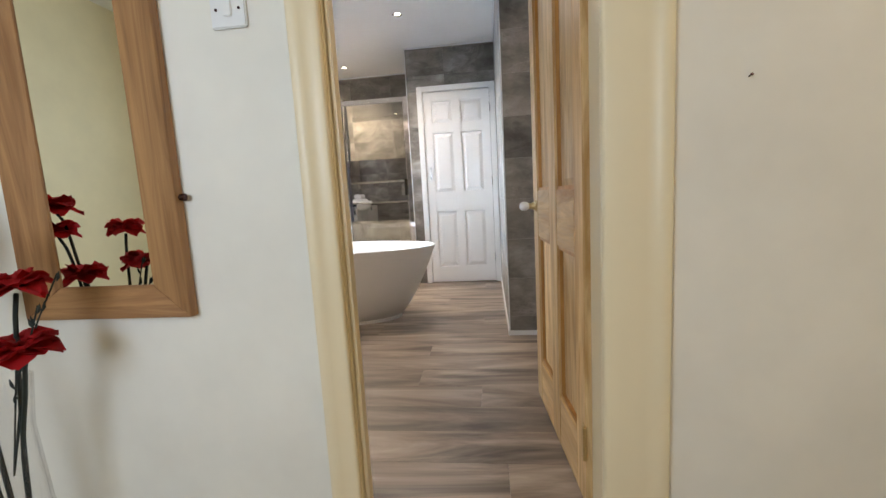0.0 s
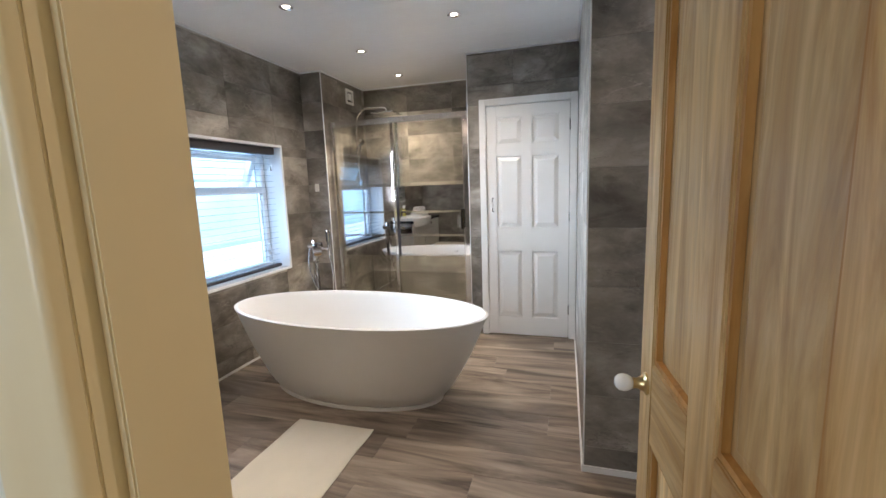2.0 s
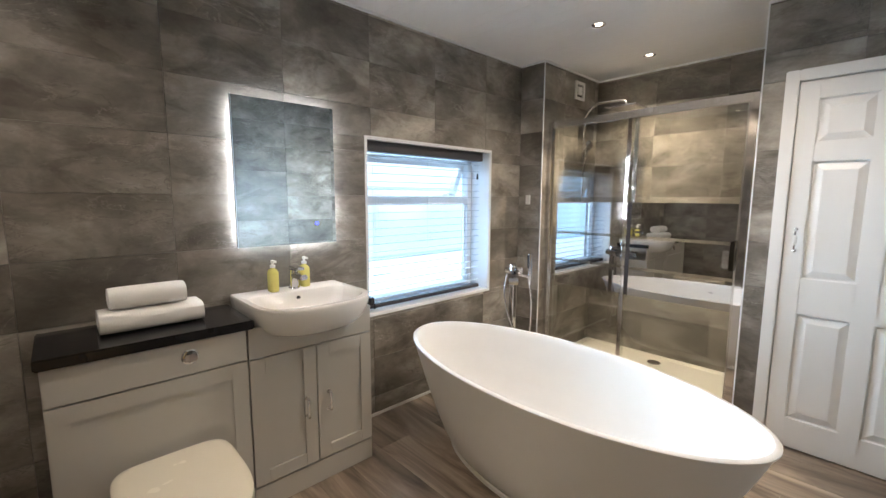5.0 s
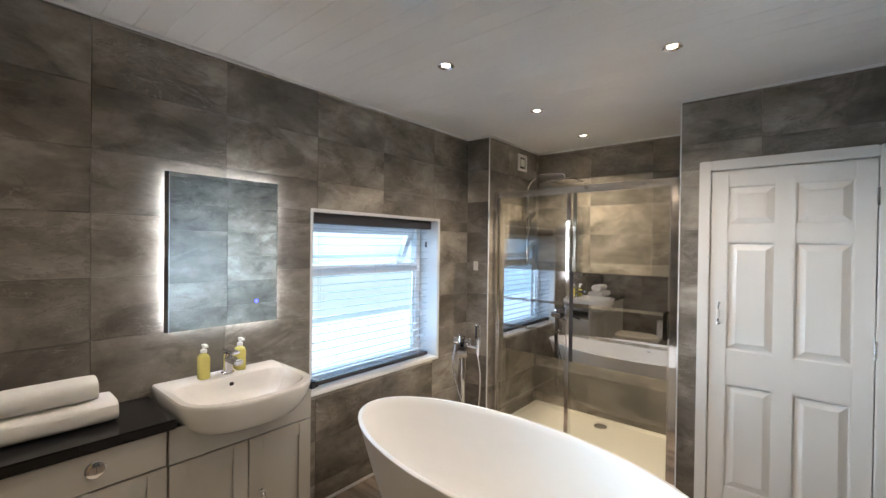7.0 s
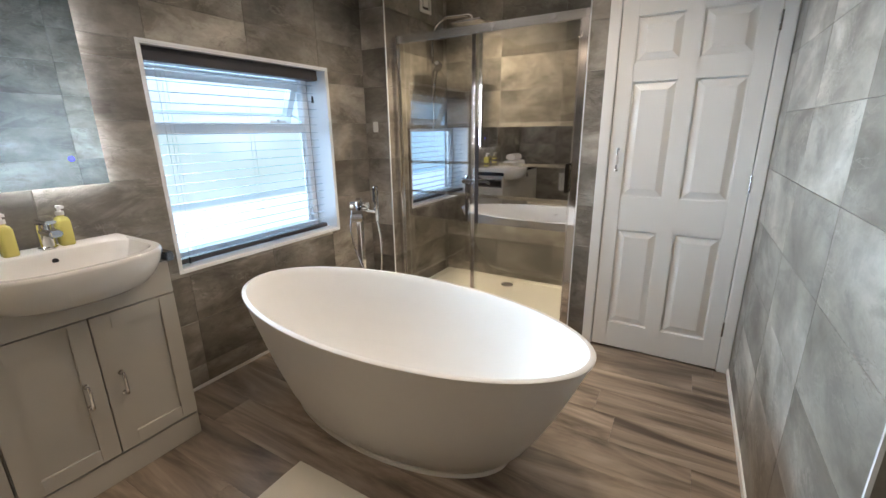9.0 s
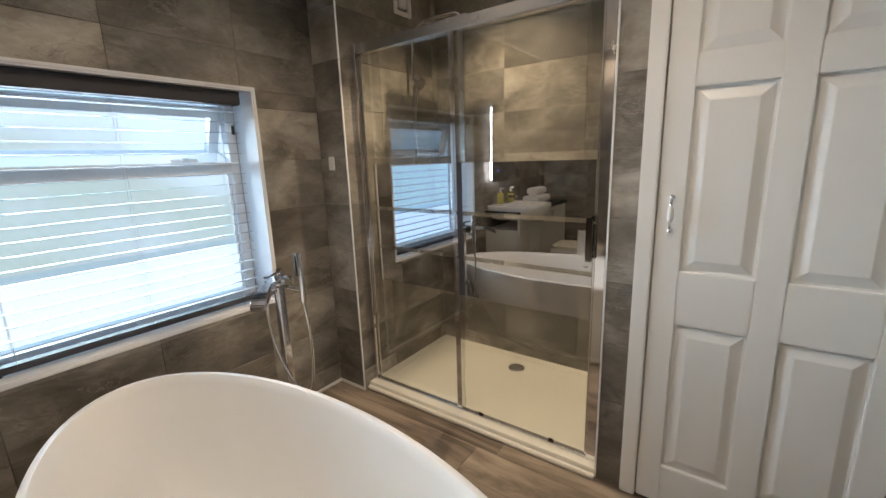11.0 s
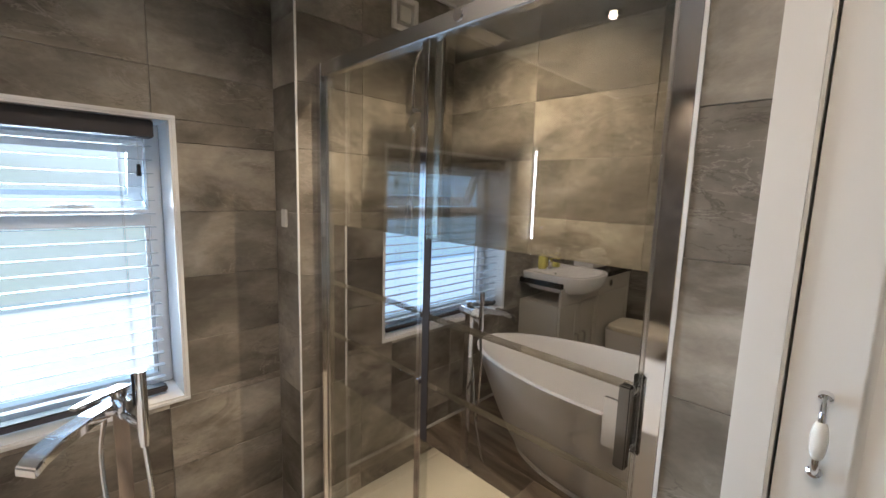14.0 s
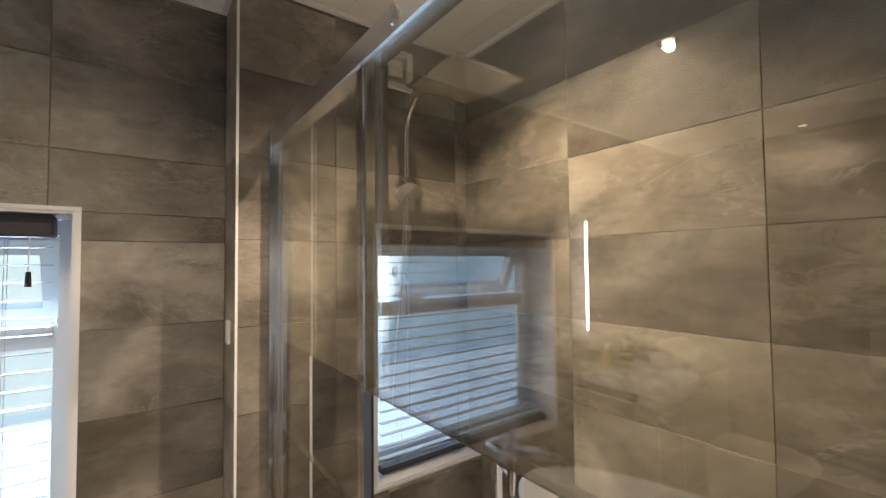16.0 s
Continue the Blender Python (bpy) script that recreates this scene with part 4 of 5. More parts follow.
def build_tray():
    t = thing("shower_tray", "low cream white shower tray", "shower tray", ((SHX0 + SHX1) / 2, (PIERY + SHY) / 2, 0))
    cx, cy = (SHX0 + SHX1) / 2, (PIERY + SHY) / 2
    x0, x1, y0, y1 = SHX0 + 0.001 - cx, SHX1 - 0.001 - cx, DOORY - 0.005 - cy, SHY - 0.001 - cy
    def rect(d, z):
        return [(x0 + d, y0 + d, z), (x1 - d, y0 + d, z), (x1 - d, y1 - d, z), (x0 + d, y1 - d, z)]
    part("body", loft(bmesh.new(), [rect(0, 0), rect(0, 0.036), rect(0.003, 0.040), rect(0.05, 0.040), rect(0.058, 0.034), rect(0.30, 0.030)]), TRAY_RESIN, t)
    part("front_lip", boxes((x0 + 0.002, x1 - 0.002, y0 - 0.024, y0 - 0.0005, 0, 0.020)), TRAY_RESIN, t, bevel=0.004)
    dx, dy = -0.933 - cx, 5.47 - cy
    w = part("drain_cover", loft(bmesh.new(), [ring(dx, dy, z, r, r, 32) for z, r in ((0.030, 0.052), (0.036, 0.052), (0.040, 0.046))]), CHROME, t, "round chrome drain cover", smooth=True)
    return t


def build_screen():
    x0, x1, top = SHX0, SHX1, 1.985
    t = thing("shower_screen", "clear glass sliding shower screen in chrome profiles", "shower screen", ((x0 + x1) / 2, GY, 0.04))
    off = Matrix.Translation((-(x0 + x1) / 2, -GY, -0.04))
    def put(name, bm, mat, parent=t, label="", bevel=0.0, smooth=False):
        bmesh.ops.transform(bm, matrix=off, verts=bm.verts[:])
        return part(name, bm, mat, parent, label, bevel, smooth)
    xm = -0.985
    for a, b in ((x0 + 0.0005, x0 + 0.034), (x1 - 0.015, x1 - 0.0005)):
        p = put("wall_profile", boxes((a, b, GY - 0.018, GY + 0.018, 0.0405, top)), CHROME, t, "", 0.003)
    put("wall_profile", boxes((x1 - 0.056, x1 - 0.0155, GY - 0.015, GY + 0.015, 0.0405, top)), CHROME, t, "satin chrome closing profile", 0.003)
    put("wall_seal", boxes((x0 + 0.036, x0 + 0.044, GY + 0.006, GY + 0.012, 0.06, top - 0.05)), BRUSHED)
    put("top_rail", boxes((x0 + 0.0345, x1 - 0.0345, GY - 0.016, GY + 0.024, top - 0.052, top)), BRUSHED, t, "chrome top rail", 0.004)
    put("bottom_rail", boxes((x0 + 0.0345, x1 - 0.0345, GY - 0.010, GY + 0.016, 0.0405, 0.054)), BRUSHED, t, "", 0.003)
    fixed = put("fixed_pane", boxes((x0 + 0.035, xm + 0.03, GY + 0.008, GY + 0.014, 0.055, top - 0.046)), SCREEN_GLASS, t, "clear fixed glass pane")
    slide = put("sliding_door", boxes((xm, x1 - 0.057, GY - 0.008, GY - 0.002, 0.060, top - 0.030)), SCREEN_GLASS, t, "clear sliding glass door")
    for p in (fixed, slide):
        p.visible_shadow = False
    put("edge_profile", boxes((xm - 0.012, xm + 0.006, GY - 0.011, GY + 0.001, 0.058, top - 0.047)), CHROME, slide, "chrome edge strip", 0.002)
    put("seal_strip", boxes((xm + 0.0065, xm + 0.018, GY - 0.012, GY - 0.0085, 0.062, 1.95)), CHROME, slide, "chrome edge trim", 0.001)
    put("edge_profile", boxes((xm + 0.0305, xm + 0.058, GY + 0.004, GY + 0.018, 1.362, top - 0.053)), BRUSHED, fixed, "", 0.002)
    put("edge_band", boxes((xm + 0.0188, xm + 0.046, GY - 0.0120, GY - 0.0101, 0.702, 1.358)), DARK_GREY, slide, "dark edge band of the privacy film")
    for z in (0.898, 1.118):
        put("fixing", rod(bmesh.new(), [(xm + 0.010, GY - 0.012, z), (xm + 0.010, GY - 0.024, z)], 0.010, 16), CHROME, slide, "round chrome fixing", smooth=True)
    put("edge_profile", boxes((x1 - 0.066, x1 - 0.0575, GY - 0.011, GY + 0.001, 0.058, top - 0.047)), BRUSHED, slide, "", 0.002)
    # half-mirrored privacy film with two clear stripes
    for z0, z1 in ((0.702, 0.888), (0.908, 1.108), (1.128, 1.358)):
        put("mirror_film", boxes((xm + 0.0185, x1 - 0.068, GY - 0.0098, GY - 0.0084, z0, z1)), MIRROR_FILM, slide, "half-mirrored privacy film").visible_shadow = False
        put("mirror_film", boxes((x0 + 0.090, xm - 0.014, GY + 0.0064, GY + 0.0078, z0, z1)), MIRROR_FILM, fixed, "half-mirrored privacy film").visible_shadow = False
    for x in (-0.85, -0.47):
        put("roller", rod(bmesh.new(), [(x, GY - 0.020, top - 0.020), (x, GY - 0.009, top - 0.020)], 0.016, 20), CHROME, slide, "chrome roller", smooth=True)
        put("bottom_clip", boxes((x - 0.012, x + 0.012, GY - 0.020, GY - 0.0085, 0.058, 0.078)), DARK_METAL, slide, "dark guide clip", 0.003)
    put("handle", boxes((-0.335, -0.311, GY - 0.058, GY - 0.036, 0.960, 1.135)), DARK_CHROME, slide, "square dark chrome pull handle", 0.003)
    # made-up flat piece that stands in for a bright reflection beside the handle
    put("handle_plate", boxes((-0.380, -0.3465, GY - 0.0142, GY - 0.0102, 0.968, 1.078)), BRUSHED, slide, "flat metal piece added for the bright patch by the handle", 0.001)
    put("handle", boxes((-0.335, -0.311, GY + 0.016, GY + 0.030, 0.960, 1.135)), DARK_CHROME, slide, "", 0.003)
    for z in (0.985, 1.11):
        put("handle_post", rod(bmesh.new(), [(-0.323, GY - 0.040, z), (-0.323, GY + 0.022, z)], 0.007, 12), CHROME, slide, smooth=True)
    return t


def build_shower_set():
    x, y = SHX0, 5.33
    t = thing("shower_set", "chrome rain shower with riser rail and hand shower", "shower", (x, y, 1.0))
    off = Matrix.Translation((-x, -y, -1.0))
    def put(name, bm, mat, parent=t, label="", bevel=0.0, smooth=False):
        bmesh.ops.transform(bm, matrix=off, verts=bm.verts[:])
        return part(name, bm, mat, parent, label, bevel, smooth)
    put("mixer_bar", rod(bmesh.new(), [(x + 0.05, y - 0.14, 1.02), (x + 0.05, y + 0.14, 1.02)], 0.021, 18), CHROME, smooth=True)
    for s in (-0.075, 0.075):
        put("wall_elbow", rod(bmesh.new(), [(x, y + s, 1.02), (x + 0.008, y + s, 1.02), (x + 0.008, y + s, 1.02), (x + 0.05, y + s, 1.02)], [0.03, 0.03, 0.014, 0.014], 16), CHROME, smooth=True)
    put("riser", rod(bmesh.new(), curve_points([(x + 0.05, y, 1.04), (x + 0.05, y, 1.5), (x + 0.05, y, 1.98), (x + 0.07, y, 2.10), (x + 0.16, y - 0.01, 2.165), (x + 0.30, y - 0.02, 2.165), (x + 0.40, y - 0.03, 2.155), (x + 0.42, y - 0.03, 2.12)], 8), 0.010, 12), CHROME, smooth=True)
    hd = put("rain_head", boxes((x + 0.30, x + 0.54, y - 0.15, y + 0.09, 2.095, 2.104)), CHROME, t, "square chrome rain head", 0.002)
    put("nozzle_plate", boxes((x + 0.31, x + 0.53, y - 0.14, y + 0.08, 2.092, 2.0948)), BRUSHED, hd)
    put("slider", rod(bmesh.new(), [(x + 0.05, y, 1.66), (x + 0.05, y, 1.72)], 0.018, 14), CHROME, smooth=True)
    hs = put("hand_shower", rod(bmesh.new(), [(x + 0.06, y - 0.02, 1.60), (x + 0.08, y - 0.025, 1.70), (x + 0.11, y - 0.035, 1.82)], [0.009, 0.012, 0.012], 12), CHROME, t, "chrome hand shower", smooth=True)
    put("spray_head", rod(bmesh.new(), [(x + 0.100, y - 0.035, 1.835), (x + 0.124, y - 0.038, 1.815)], 0.045, 22), CHROME, hs, smooth=True)
    put("hose", rod(bmesh.new(), curve_points([(x + 0.06, y - 0.02, 1.60), (x + 0.09, y - 0.06, 1.40), (x + 0.10, y - 0.09, 1.05), (x + 0.09, y - 0.07, 0.80), (x + 0.07, y - 0.02, 0.78), (x + 0.055, y, 0.99)], 10), 0.006, 8), BRUSHED, smooth=True)
    return t


def build_vent():
    x = SHX0
    y0, z0 = 5.235, 2.225
    t = thing("extractor_vent", "square white extractor vent high on the shower wall", "vent", (x, y0, z0))
    part("frame", boxes((0, 0.016, 0, 0.022, 0, 0.15), (0, 0.016, 0.128, 0.15, 0, 0.15), (0, 0.016, 0.022, 0.128, 0, 0.022), (0, 0.016, 0.022, 0.128, 0.128, 0.15)), PLASTIC, t, bevel=0.003)
    part("backing", boxes((0, 0.004, 0.022, 0.128, 0.022, 0.128)), BRUSHED, t, "grey vent opening")
    part("centre_plate", boxes((0.006, 0.014, 0.042, 0.108, 0.042, 0.108)), PLASTIC, t, bevel=0.004)
    return t


def build_switch(name, label, x, y, z, w, h, gang):
    """A wall plate facing -y."""
    t = thing(name, label, "switch", (x, y, z))
    part("plate", boxes((-w / 2, w / 2, -0.010, 0, -h / 2, h / 2)), PLASTIC, t, bevel=0.003)
    if gang:
        part("rocker", boxes((-0.012, 0.012, -0.016, -0.0102, -0.018, 0.018)), PLASTIC, t, bevel=0.002)
        for s in (-0.030, 0.030):
            part("screw", rod(bmesh.new(), [(s, -0.0102, 0), (s, -0.012, 0)], 0.0035, 12), DARK_METAL, t, "dark screw")
    return t


build_tray()
build_screen()
build_shower_set()
build_vent()
build_switch("sensor_plate", "small white blank wall plate on the tiles", -1.745, PIERY, 1.372, 0.045, 0.075, False)


def build_downlight(x, y):
    t = thing("downlight", "round chrome-rimmed downlight lit warm white in the ceiling", "light", (x, y, CEIL), "downlights in the ceiling")
    part("bezel", loft(bmesh.new(), [ring(0, 0, z, r, r, 32) for z, r in ((-0.0005, 0.042), (-0.006, 0.042), (-0.008, 0.038), (-0.003, 0.023))], (True, False)), CHROME, t, "satin bezel", smooth=True)
    part("lamp", loft(bmesh.new(), [ring(0, 0, z, r, r, 24) for z, r in ((-0.0035, 0.021), (-0.0022, 0.021))]), LAMP_GLOW, t, "glowing lamp")
    return t


# the alcove fitting is made up too, to go with its added beam
for sx, sy in SPOTS:
    build_downlight(sx, sy)

# corner strips and ceiling bead
def trims():
    e = 0.006
    rows = [(SHX0 - 0.001, SHX0 + e, PIERY - e, PIERY + 0.001, 0, CEIL), (SHX1 - e, SHX1 + 0.001, DOORY - 0.004, DOORY + 0.003, 0.0, CEIL), (RX - 0.003, RX + 0.004, BLKY - 0.003, BLKY + 0.004, 0, CEIL)]
    for r in rows:
        tagged(part("trim", boxes(r), UPVC), "thin white corner strip on the tiled wall", "trim", kind="structure")
    b = 0.014
    for r in ((WX, WX + b, INY, PIERY, CEIL - b, CEIL - 0.0005), (WX + b, SHX0, PIERY - b, PIERY, CEIL - b, CEIL - 0.0005), (SHX0, SHX0 + b, PIERY, SHY - b, CEIL - b, CEIL - 0.0005), (SHX0, SHX1, SHY - b, SHY, CEIL - b, CEIL - 0.0005), (SHX1, RX, DOORY - b, DOORY, CEIL - b, CEIL - 0.0005), (RX - b, RX, BLKY, DOORY - b, CEIL - b, CEIL - 0.0005), (RX, ALCX, BLKY - b, BLKY, CEIL - b, CEIL - 0.0005)):
        tagged(part("trim", boxes(r), UPVC), "thin white bead between tiles and ceiling", "trim", kind="structure")


trims()

# ---- landing ----
def build_hall_mirror():
    x0, x1, z0, z1, f = -0.764, -0.257, 0.650, 1.86, 0.112
    y = HALLY
    t = thing("framed_mirror", "tall mirror in a wide oak frame on the cream wall", "mirror", ((x0 + x1) / 2, y, z0))
    off = Matrix.Translation((-(x0 + x1) / 2, -y, -z0))
    def member(name, quad, mat):
        """One mitred length of frame: outer edge thick, inner edge thin."""
        bm = bmesh.new()
        (a, b, c, d) = quad
        loft(bm, [[(a[0], y - 0.001, a[1]), (b[0], y - 0.001, b[1]), (c[0], y - 0.001, c[1]), (d[0], y - 0.001, d[1])], [(a[0], y - 0.030, a[1]), (b[0], y - 0.030, b[1]), (c[0], y - 0.016, c[1]), (d[0], y - 0.016, d[1])]])
        bmesh.ops.transform(bm, matrix=off, verts=bm.verts[:])
        return part(name, bm, mat, t, bevel=0.002)
    g = 0.0006
    O = [(x0, z0), (x1, z0), (x1, z1), (x0, z1)]
    I = [(x0 + f, z0 + f * 0.8), (x1 - f, z0 + f * 0.8), (x1 - f, z1 - f * 0.8), (x0 + f, z1 - f * 0.8)]
    for i, (n, m) in enumerate((("frame_bottom", OAK_FRAME_ACROSS), ("frame_side", OAK_FRAME), ("frame_top", OAK_FRAME_ACROSS), ("frame_side", OAK_FRAME))):
        j = (i + 1) % 4
        member(n, (O[i], O[j], I[j], I[i]), m)
    bm = boxes((x0 + f - 0.004, x1 - f + 0.004, y - 0.012, y - 0.008, z0 + f * 0.8 - 0.004, z1 - f * 0.8 + 0.004))
    bmesh.ops.transform(bm, matrix=off, verts=bm.verts[:])
    part("glass", bm, MIRROR, t, "silvered glass")
    for kz in (0.970, 1.528):
        bm = rod(bmesh.new(), [(x1 + d, y - 0.016, kz) for d in (-0.006, 0.003, 0.005, 0.017, 0.021)], [0.005, 0.005, 0.009, 0.010, 0.005], 14)
        bmesh.ops.transform(bm, matrix=off, verts=bm.verts[:])
        part("knob", bm, DARK_METAL, t, "small dark knob", smooth=True)
    return t


build_hall_mirror()
build_switch("light_switch", "white plastic single light switch with dark screws", -0.067, HALLY, 1.418, 0.092, 0.086, True)


def build_nail():
    t = thing("picture_nail", "small bare nail in the cream wall", "nail", (1.134, HALLY, 1.161))
    part("shank", rod(bmesh.new(), [(0, 0, 0), (0, -0.010, 0.002)], 0.0018, 8), DARK_METAL, t)
    part("head", rod(bmesh.new(), [(0, -0.010, 0.002), (0, -0.012, 0.0025)], 0.0032, 10), DARK_METAL, t)
    return t


build_nail()


def build_flowers():
    x, y = -0.66, 1.265
    t = thing("vase_of_flowers", "clear glass vase of red artificial flowers by the mirror", "flowers", (x, y, 0))
    red = paint("red_petal_cloth", (0.55, 0.008, 0.012), 0.7, 0.35, 0.3, 120)
    stem_m = paint("dark_green_stem", (0.012, 0.018, 0.014), 0.6)
    vase = part("vase", loft(bmesh.new(), [ring(0, 0, z, r, r, 28) for z, r in ((0, 0.06), (0.01, 0.07), (0.20, 0.065), (0.42, 0.055), (0.55, 0.068), (0.55, 0.064), (0.42, 0.050), (0.20, 0.060), (0.02, 0.064))]), PANE_GLASS, t, smooth=True)
    rng = random.Random(7)
    heads = [((0.105, 0.0, 0.785), 0.062), ((0.110, -0.01, 0.640), 0.062), ((-0.19, 0.0, 0.975), 0.06), ((-0.185, 0.01, 0.895), 0.055), ((-0.10, 0.02, 0.75), 0.06), ((0.0, -0.05, 0.89), 0.05)]
    for (hx, hy, hz), r in heads:
        part("stem", rod(bmesh.new(), curve_points([(hx * 0.15, hy * 0.15, 0.03), (hx * 0.4, hy * 0.4, 0.35), (hx * 0.8, hy * 0.8, hz - 0.12), (hx, hy, hz - 0.02)], 6), 0.005, 6), stem_m, t, "dark stem")
        bm = bmesh.new()
        for k in range(16):
            a = 2 * math.pi * k / 16 * 3 + rng.uniform(-0.3, 0.3)
            tilt = (0.15, 0.7, 1.15, -0.35)[k % 4] + rng.uniform(-0.2, 0.2)
            ln, wd = r * rng.uniform(0.95, 1.3) * (0.8 if k % 4 == 2 else 1.0), r * rng.uniform(0.9, 1.25)
            rows = []
            for s in range(5):
                f = s / 4
                wv = wd * math.sin(math.pi * (0.12 + 0.80 * f)) * 0.62
                out, up = ln * f * math.cos(tilt * (1 - 0.5 * f)), ln * f * math.sin(tilt * (1 - 0.5 * f)) - 0.25 * ln * f * f
                row = []
                for q in (-1, -0.5, 0, 0.5, 1):
                    lift = 0.35 * wv * q * q + rng.uniform(-0.11, 0.11) * r
                    px, py = out, wv * q
                    row.append(bm.verts.new((hx + px * math.cos(a) - py * math.sin(a), hy + px * math.sin(a) + py * math.cos(a), hz + up + lift)))
                rows.append(row)
            for ra, rb in zip(rows, rows[1:]):
                for q in range(4):
                    bm.faces.new((ra[q], ra[q + 1], rb[q + 1], rb[q]))
        bmesh.ops.solidify(bm, geom=bm.faces[:], thickness=0.0012)
        part("flower_head", bm, red, t, "crumpled red petals", smooth=True)
    for k in range(3):
        ex, ey, ez = 0.11 + 0.02 * k, 0.04 * k - 0.02, 0.60 + 0.07 * k
        sp = part("twig", rod(bmesh.new(), curve_points([(0, 0, 0.3), (ex * 0.5, ey * 0.5, ez - 0.12), (ex, ey, ez + 0.06)], 6), 0.002, 5), stem_m, t, "thin dark twig")
        bm = bmesh.new()
        for j in range(5):
            f = 0.5 + 0.12 * j
            rod(bm, [(ex * f, ey * f, ez - 0.10 + 0.035 * j), (ex * f + 0.006 * (-1) ** j, ey * f, ez - 0.09 + 0.035 * j), (ex * f + 0.010 * (-1) ** j, ey * f, ez - 0.075 + 0.035 * j)], [0.001, 0.004, 0.001], 6)
        part("bud", bm, stem_m, sp)
    return t


build_flowers()

# ---- outside ----
def build_backdrop():
    m = bpy.data.materials.new("glowing_garden_sheet")
    m.use_nodes = True
    k = Nodes(m)
    v = k.coords((1, 1, 1))
    z = k.n("ShaderNodeSeparateXYZ", Vector=v).outputs["Z"]
    n = k.noise(v, 0.5, 3, 0.5)
    zz = k.n("ShaderNodeMath")
    zz.operation = "ADD"
    k.put(zz, "0", k.remap(n, 0.3, 0.7, -0.8, 0.8))
    k.put(zz, "1", z)
    # haze and daylight on the garden are put into these glow colours
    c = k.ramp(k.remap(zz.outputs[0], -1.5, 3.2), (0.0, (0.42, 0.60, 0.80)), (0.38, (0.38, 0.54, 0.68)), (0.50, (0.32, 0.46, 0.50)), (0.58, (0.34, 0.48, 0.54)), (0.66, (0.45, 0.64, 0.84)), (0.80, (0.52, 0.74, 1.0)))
    # a pale flat roof below, its daylight put into the glow, with a darker edge
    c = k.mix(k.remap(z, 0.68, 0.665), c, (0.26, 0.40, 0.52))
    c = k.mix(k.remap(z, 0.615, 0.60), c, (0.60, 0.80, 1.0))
    k.color((0, 0, 0, 1))
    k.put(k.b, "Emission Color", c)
    # the whole sheet glows in place of daylight outside
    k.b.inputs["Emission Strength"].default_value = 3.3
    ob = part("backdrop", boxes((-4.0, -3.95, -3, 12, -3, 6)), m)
    return tagged(ob, "glowing sheet coloured as hazy garden, roof and sky beyond the window", "backdrop", kind="structure")


build_backdrop()

# ---- tiles and planks, piece by piece ----
TILE_MESHES = {}


def tile_piece(parent, axis, plane, side, u0, u1, z0, z1):
    """One tile on an upright plane: axis 'x' or 'y' is the plane's normal, side the way it faces."""
    g = 0.0006
    w, h = round(u1 - u0 - 2 * g, 4), round(z1 - z0 - 2 * g, 4)
    if w < 0.004 or h < 0.004:
        return
    key = (axis, side, w, h)
    if key not in TILE_MESHES:
        b = min(0.0010, w / 4, h / 4)
        def rect(d, n):
            q = [(-w / 2 + d, -h / 2 + d), (w / 2 - d, -h / 2 + d), (w / 2 - d, h / 2 - d), (-w / 2 + d, h / 2 - d)]
            return [(n * side, a, c) if axis == "x" else (a, n * side, c) for a, c in q]
        bm = loft(bmesh.new(), [rect(0, -T + 0.0002), rect(0, -b), rect(b, 0)])
        bmesh.ops.recalc_face_normals(bm, faces=bm.faces[:])
        me = bpy.data.meshes.new("tile")
        bm.to_mesh(me)
        bm.free()
        me.materials.append(TILE)
        TILE_MESHES[key] = me
    ob = new("tile", TILE_MESHES[key])
    ob.parent = parent
    u, z = (u0 + u1) / 2, (z0 + z1) / 2
    ob.location = (plane, u, z) if axis == "x" else (u, plane, z)


def cut(rect, holes):
    """The parts of a rectangle outside the holes."""
    out = [rect]
    for a0, a1, b0, b1 in holes:
        nxt = []
        for u0, u1, z0, z1 in out:
            if u1 <= a0 or u0 >= a1 or z1 <= b0 or z0 >= b1:
                nxt.append((u0, u1, z0, z1))
                continue
            if z0 < b0:
                nxt.append((u0, u1, z0, b0))
            if z1 > b1:
                nxt.append((u0, u1, b1, z1))
            c0, c1 = max(z0, b0), min(z1, b1)
            if u0 < a0:
                nxt.append((u0, a0, c0, c1))
            if u1 > a1:
                nxt.append((a1, u1, c0, c1))
        out = nxt
    return out


def tile_wall(parent, axis, plane, side, u0, u1, joint, holes=(), z0=0.0, z1=CEIL):
    wide, high, base = 0.511, 0.2545, 0.126
    u = joint - wide * math.ceil((joint - u0) / wide)
    while u < u1 - 1e-6:
        z = base - high * math.ceil((base - z0) / high)
        while z < z1 - 1e-6:
            a, b, c, d = max(u, u0), min(u + wide, u1), max(z, z0), min(z + high, z1)
            if b - a > 0.003 and d - c > 0.003:
                for r in cut((a, b, c, d), holes):
                    tile_piece(parent, axis, plane, side, *r)
            z += high
        u += wide


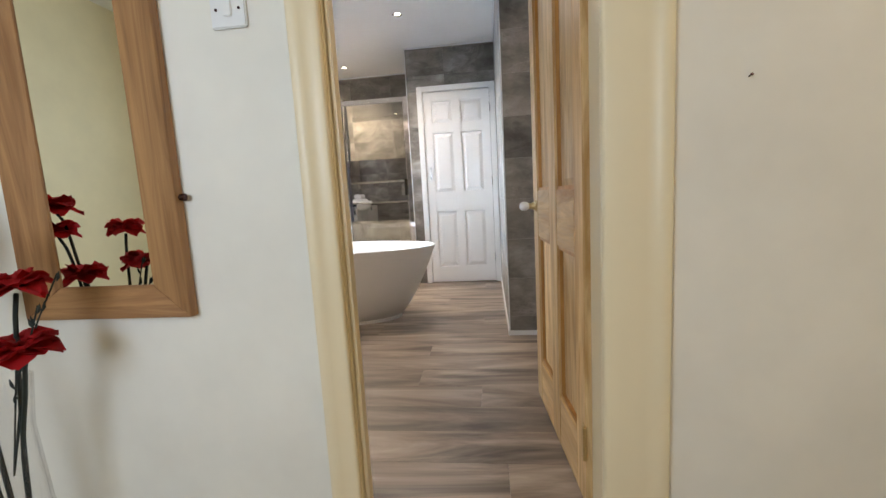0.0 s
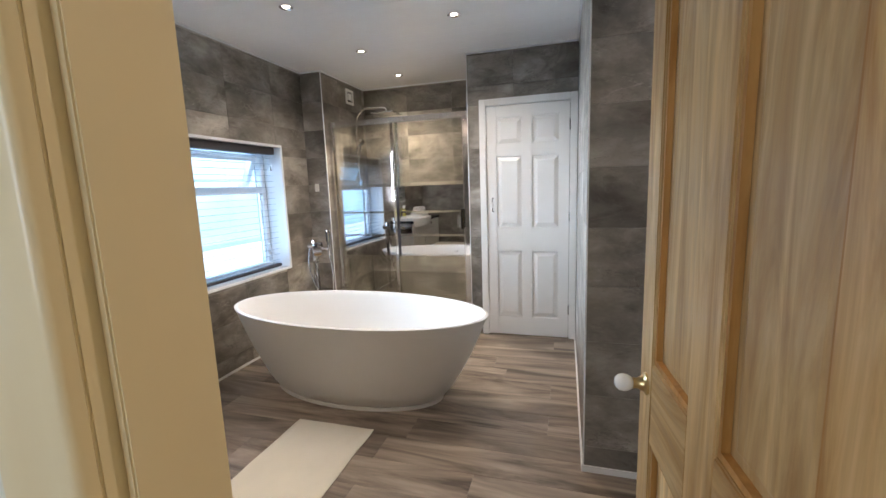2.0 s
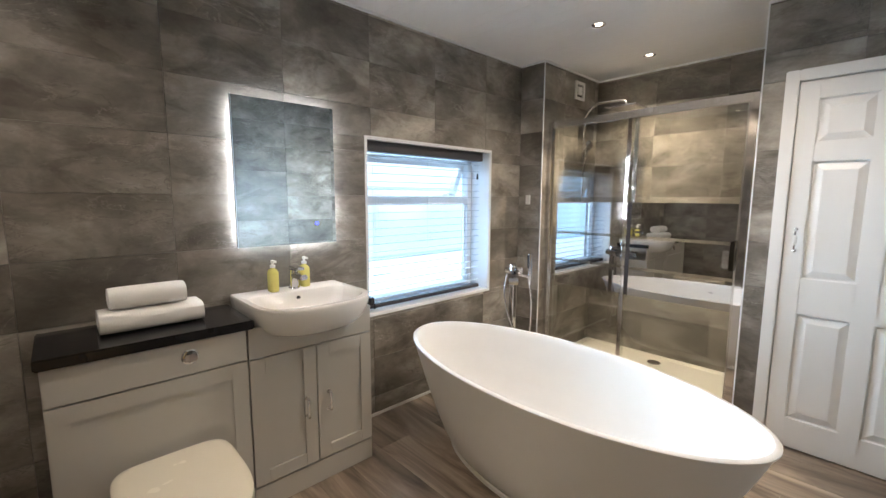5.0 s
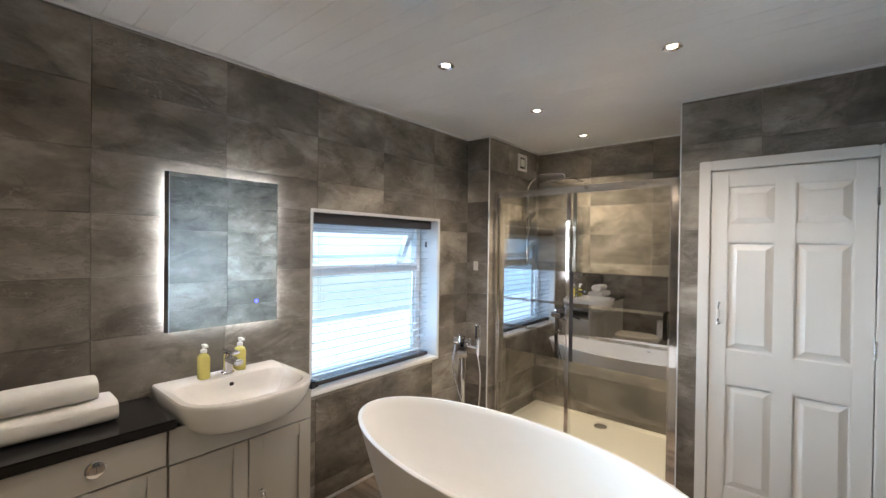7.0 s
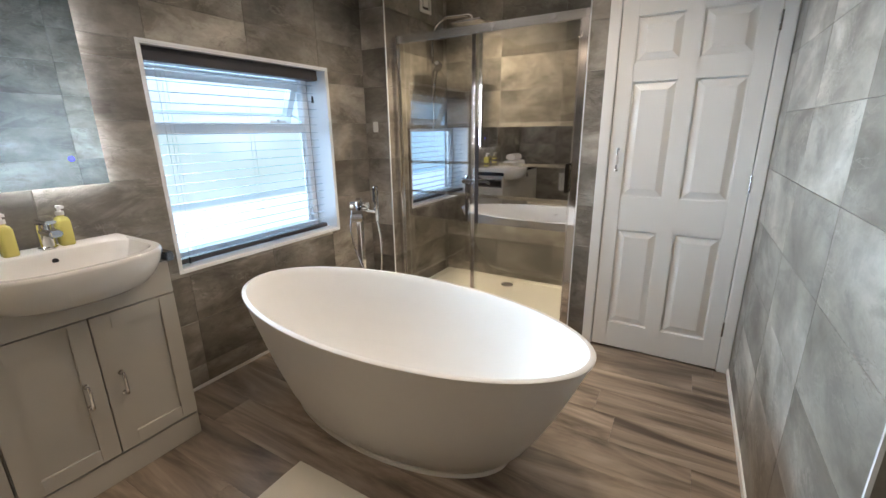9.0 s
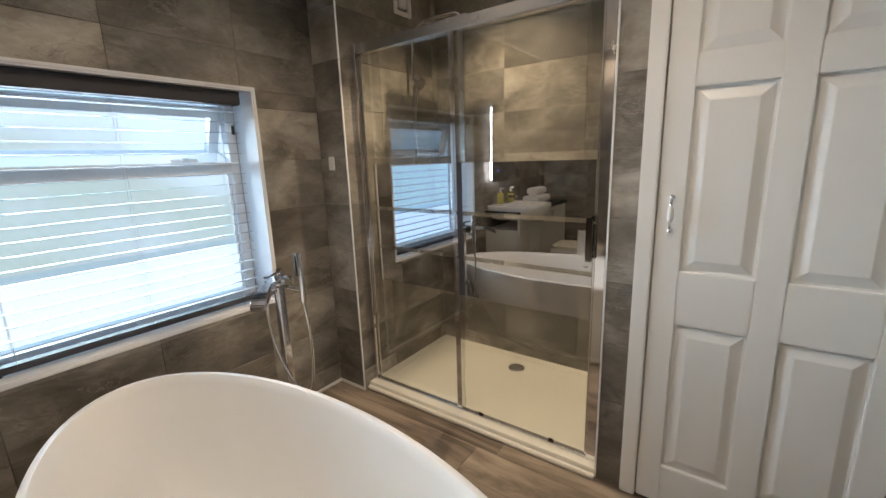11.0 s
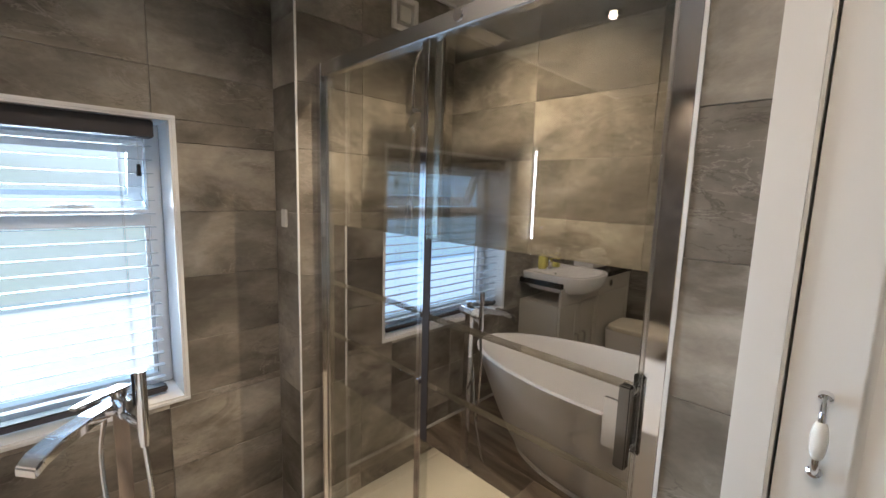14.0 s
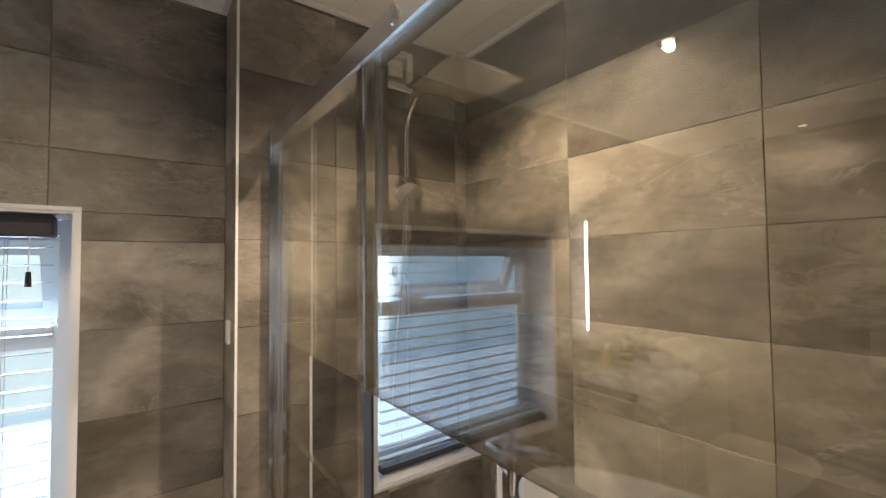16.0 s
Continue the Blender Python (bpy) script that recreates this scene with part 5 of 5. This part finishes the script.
tile_wall(wall_window, "x", WX, 1, INY, PIERY, 2.307, [(WIN[0], WIN[1], WIN[2], WIN[3])])
tile_wall(wall_pier, "y", PIERY, -1, WX, SHX0, SHX0)
tile_wall(wall_pier, "x", SHX0, 1, PIERY, SHY, PIERY + 0.30)
tile_wall(wall_shower, "y", SHY, -1, SHX0, SHX1, -1.115)
tile_wall(wall_far, "x", SHX1, -1, DOORY, SHY, 5.20)
tile_wall(wall_far, "y", DOORY, -1, SHX1, RX, 0.14, [(DL - 0.03, DR + 0.03, -1, DH + 0.02)])
tile_wall(wall_right, "x", RX, -1, BLKY, DOORY, 3.62)
tile_wall(wall_right, "y", BLKY, -1, RX, ALCX, 1.163)
tile_wall(wall_alcove, "x", ALCX, -1, INR, BLKY, 2.1)
tile_wall(wall_entry, "y", INY, 1, WX, OPX1 + 0.02, -0.3, [(OPX0 - 0.065, OPX1 + 0.021, -1, OPZ + 0.02)])
tile_wall(wall_entry, "y", INR, 1, OPX1 + 0.02, ALCX, -0.3)


def planks():
    wide, long = 0.196, 1.26
    meshes = {}
    rng = random.Random(3)
    y = INY - 0.05
    row = 0
    while y < 4.86:
        x = WX - 0.1 - rng.choice((0.0, 0.42, 0.84)) - 0.1 * (row % 2)
        while x < ALCX:
            a, b, c, d = max(x, WX - 0.01), min(x + long, ALCX), y, min(y + wide, 4.87)
            w, h = round(b - a - 0.0006, 4), round(d - c - 0.0006, 4)
            if w > 0.02 and h > 0.01:
                key = (w, h)
                if key not in meshes:
                    def rect(e, z):
                        return [(-w / 2 + e, -h / 2 + e, z), (w / 2 - e, -h / 2 + e, z), (w / 2 - e, h / 2 - e, z), (-w / 2 + e, h / 2 - e, z)]
                    bm = loft(bmesh.new(), [rect(0, -0.0118), rect(0, -0.0008), rect(0.0008, 0)])
                    me = bpy.data.meshes.new("plank")
                    bm.to_mesh(me)
                    bm.free()
                    me.materials.append(FLOOR_WOOD)
                    meshes[key] = me
                ob = new("plank", meshes[key])
                ob.parent = floor
                ob.location = ((a + b) / 2, (c + d) / 2, 0)
            x += long
        y += wide
        row += 1


planks()
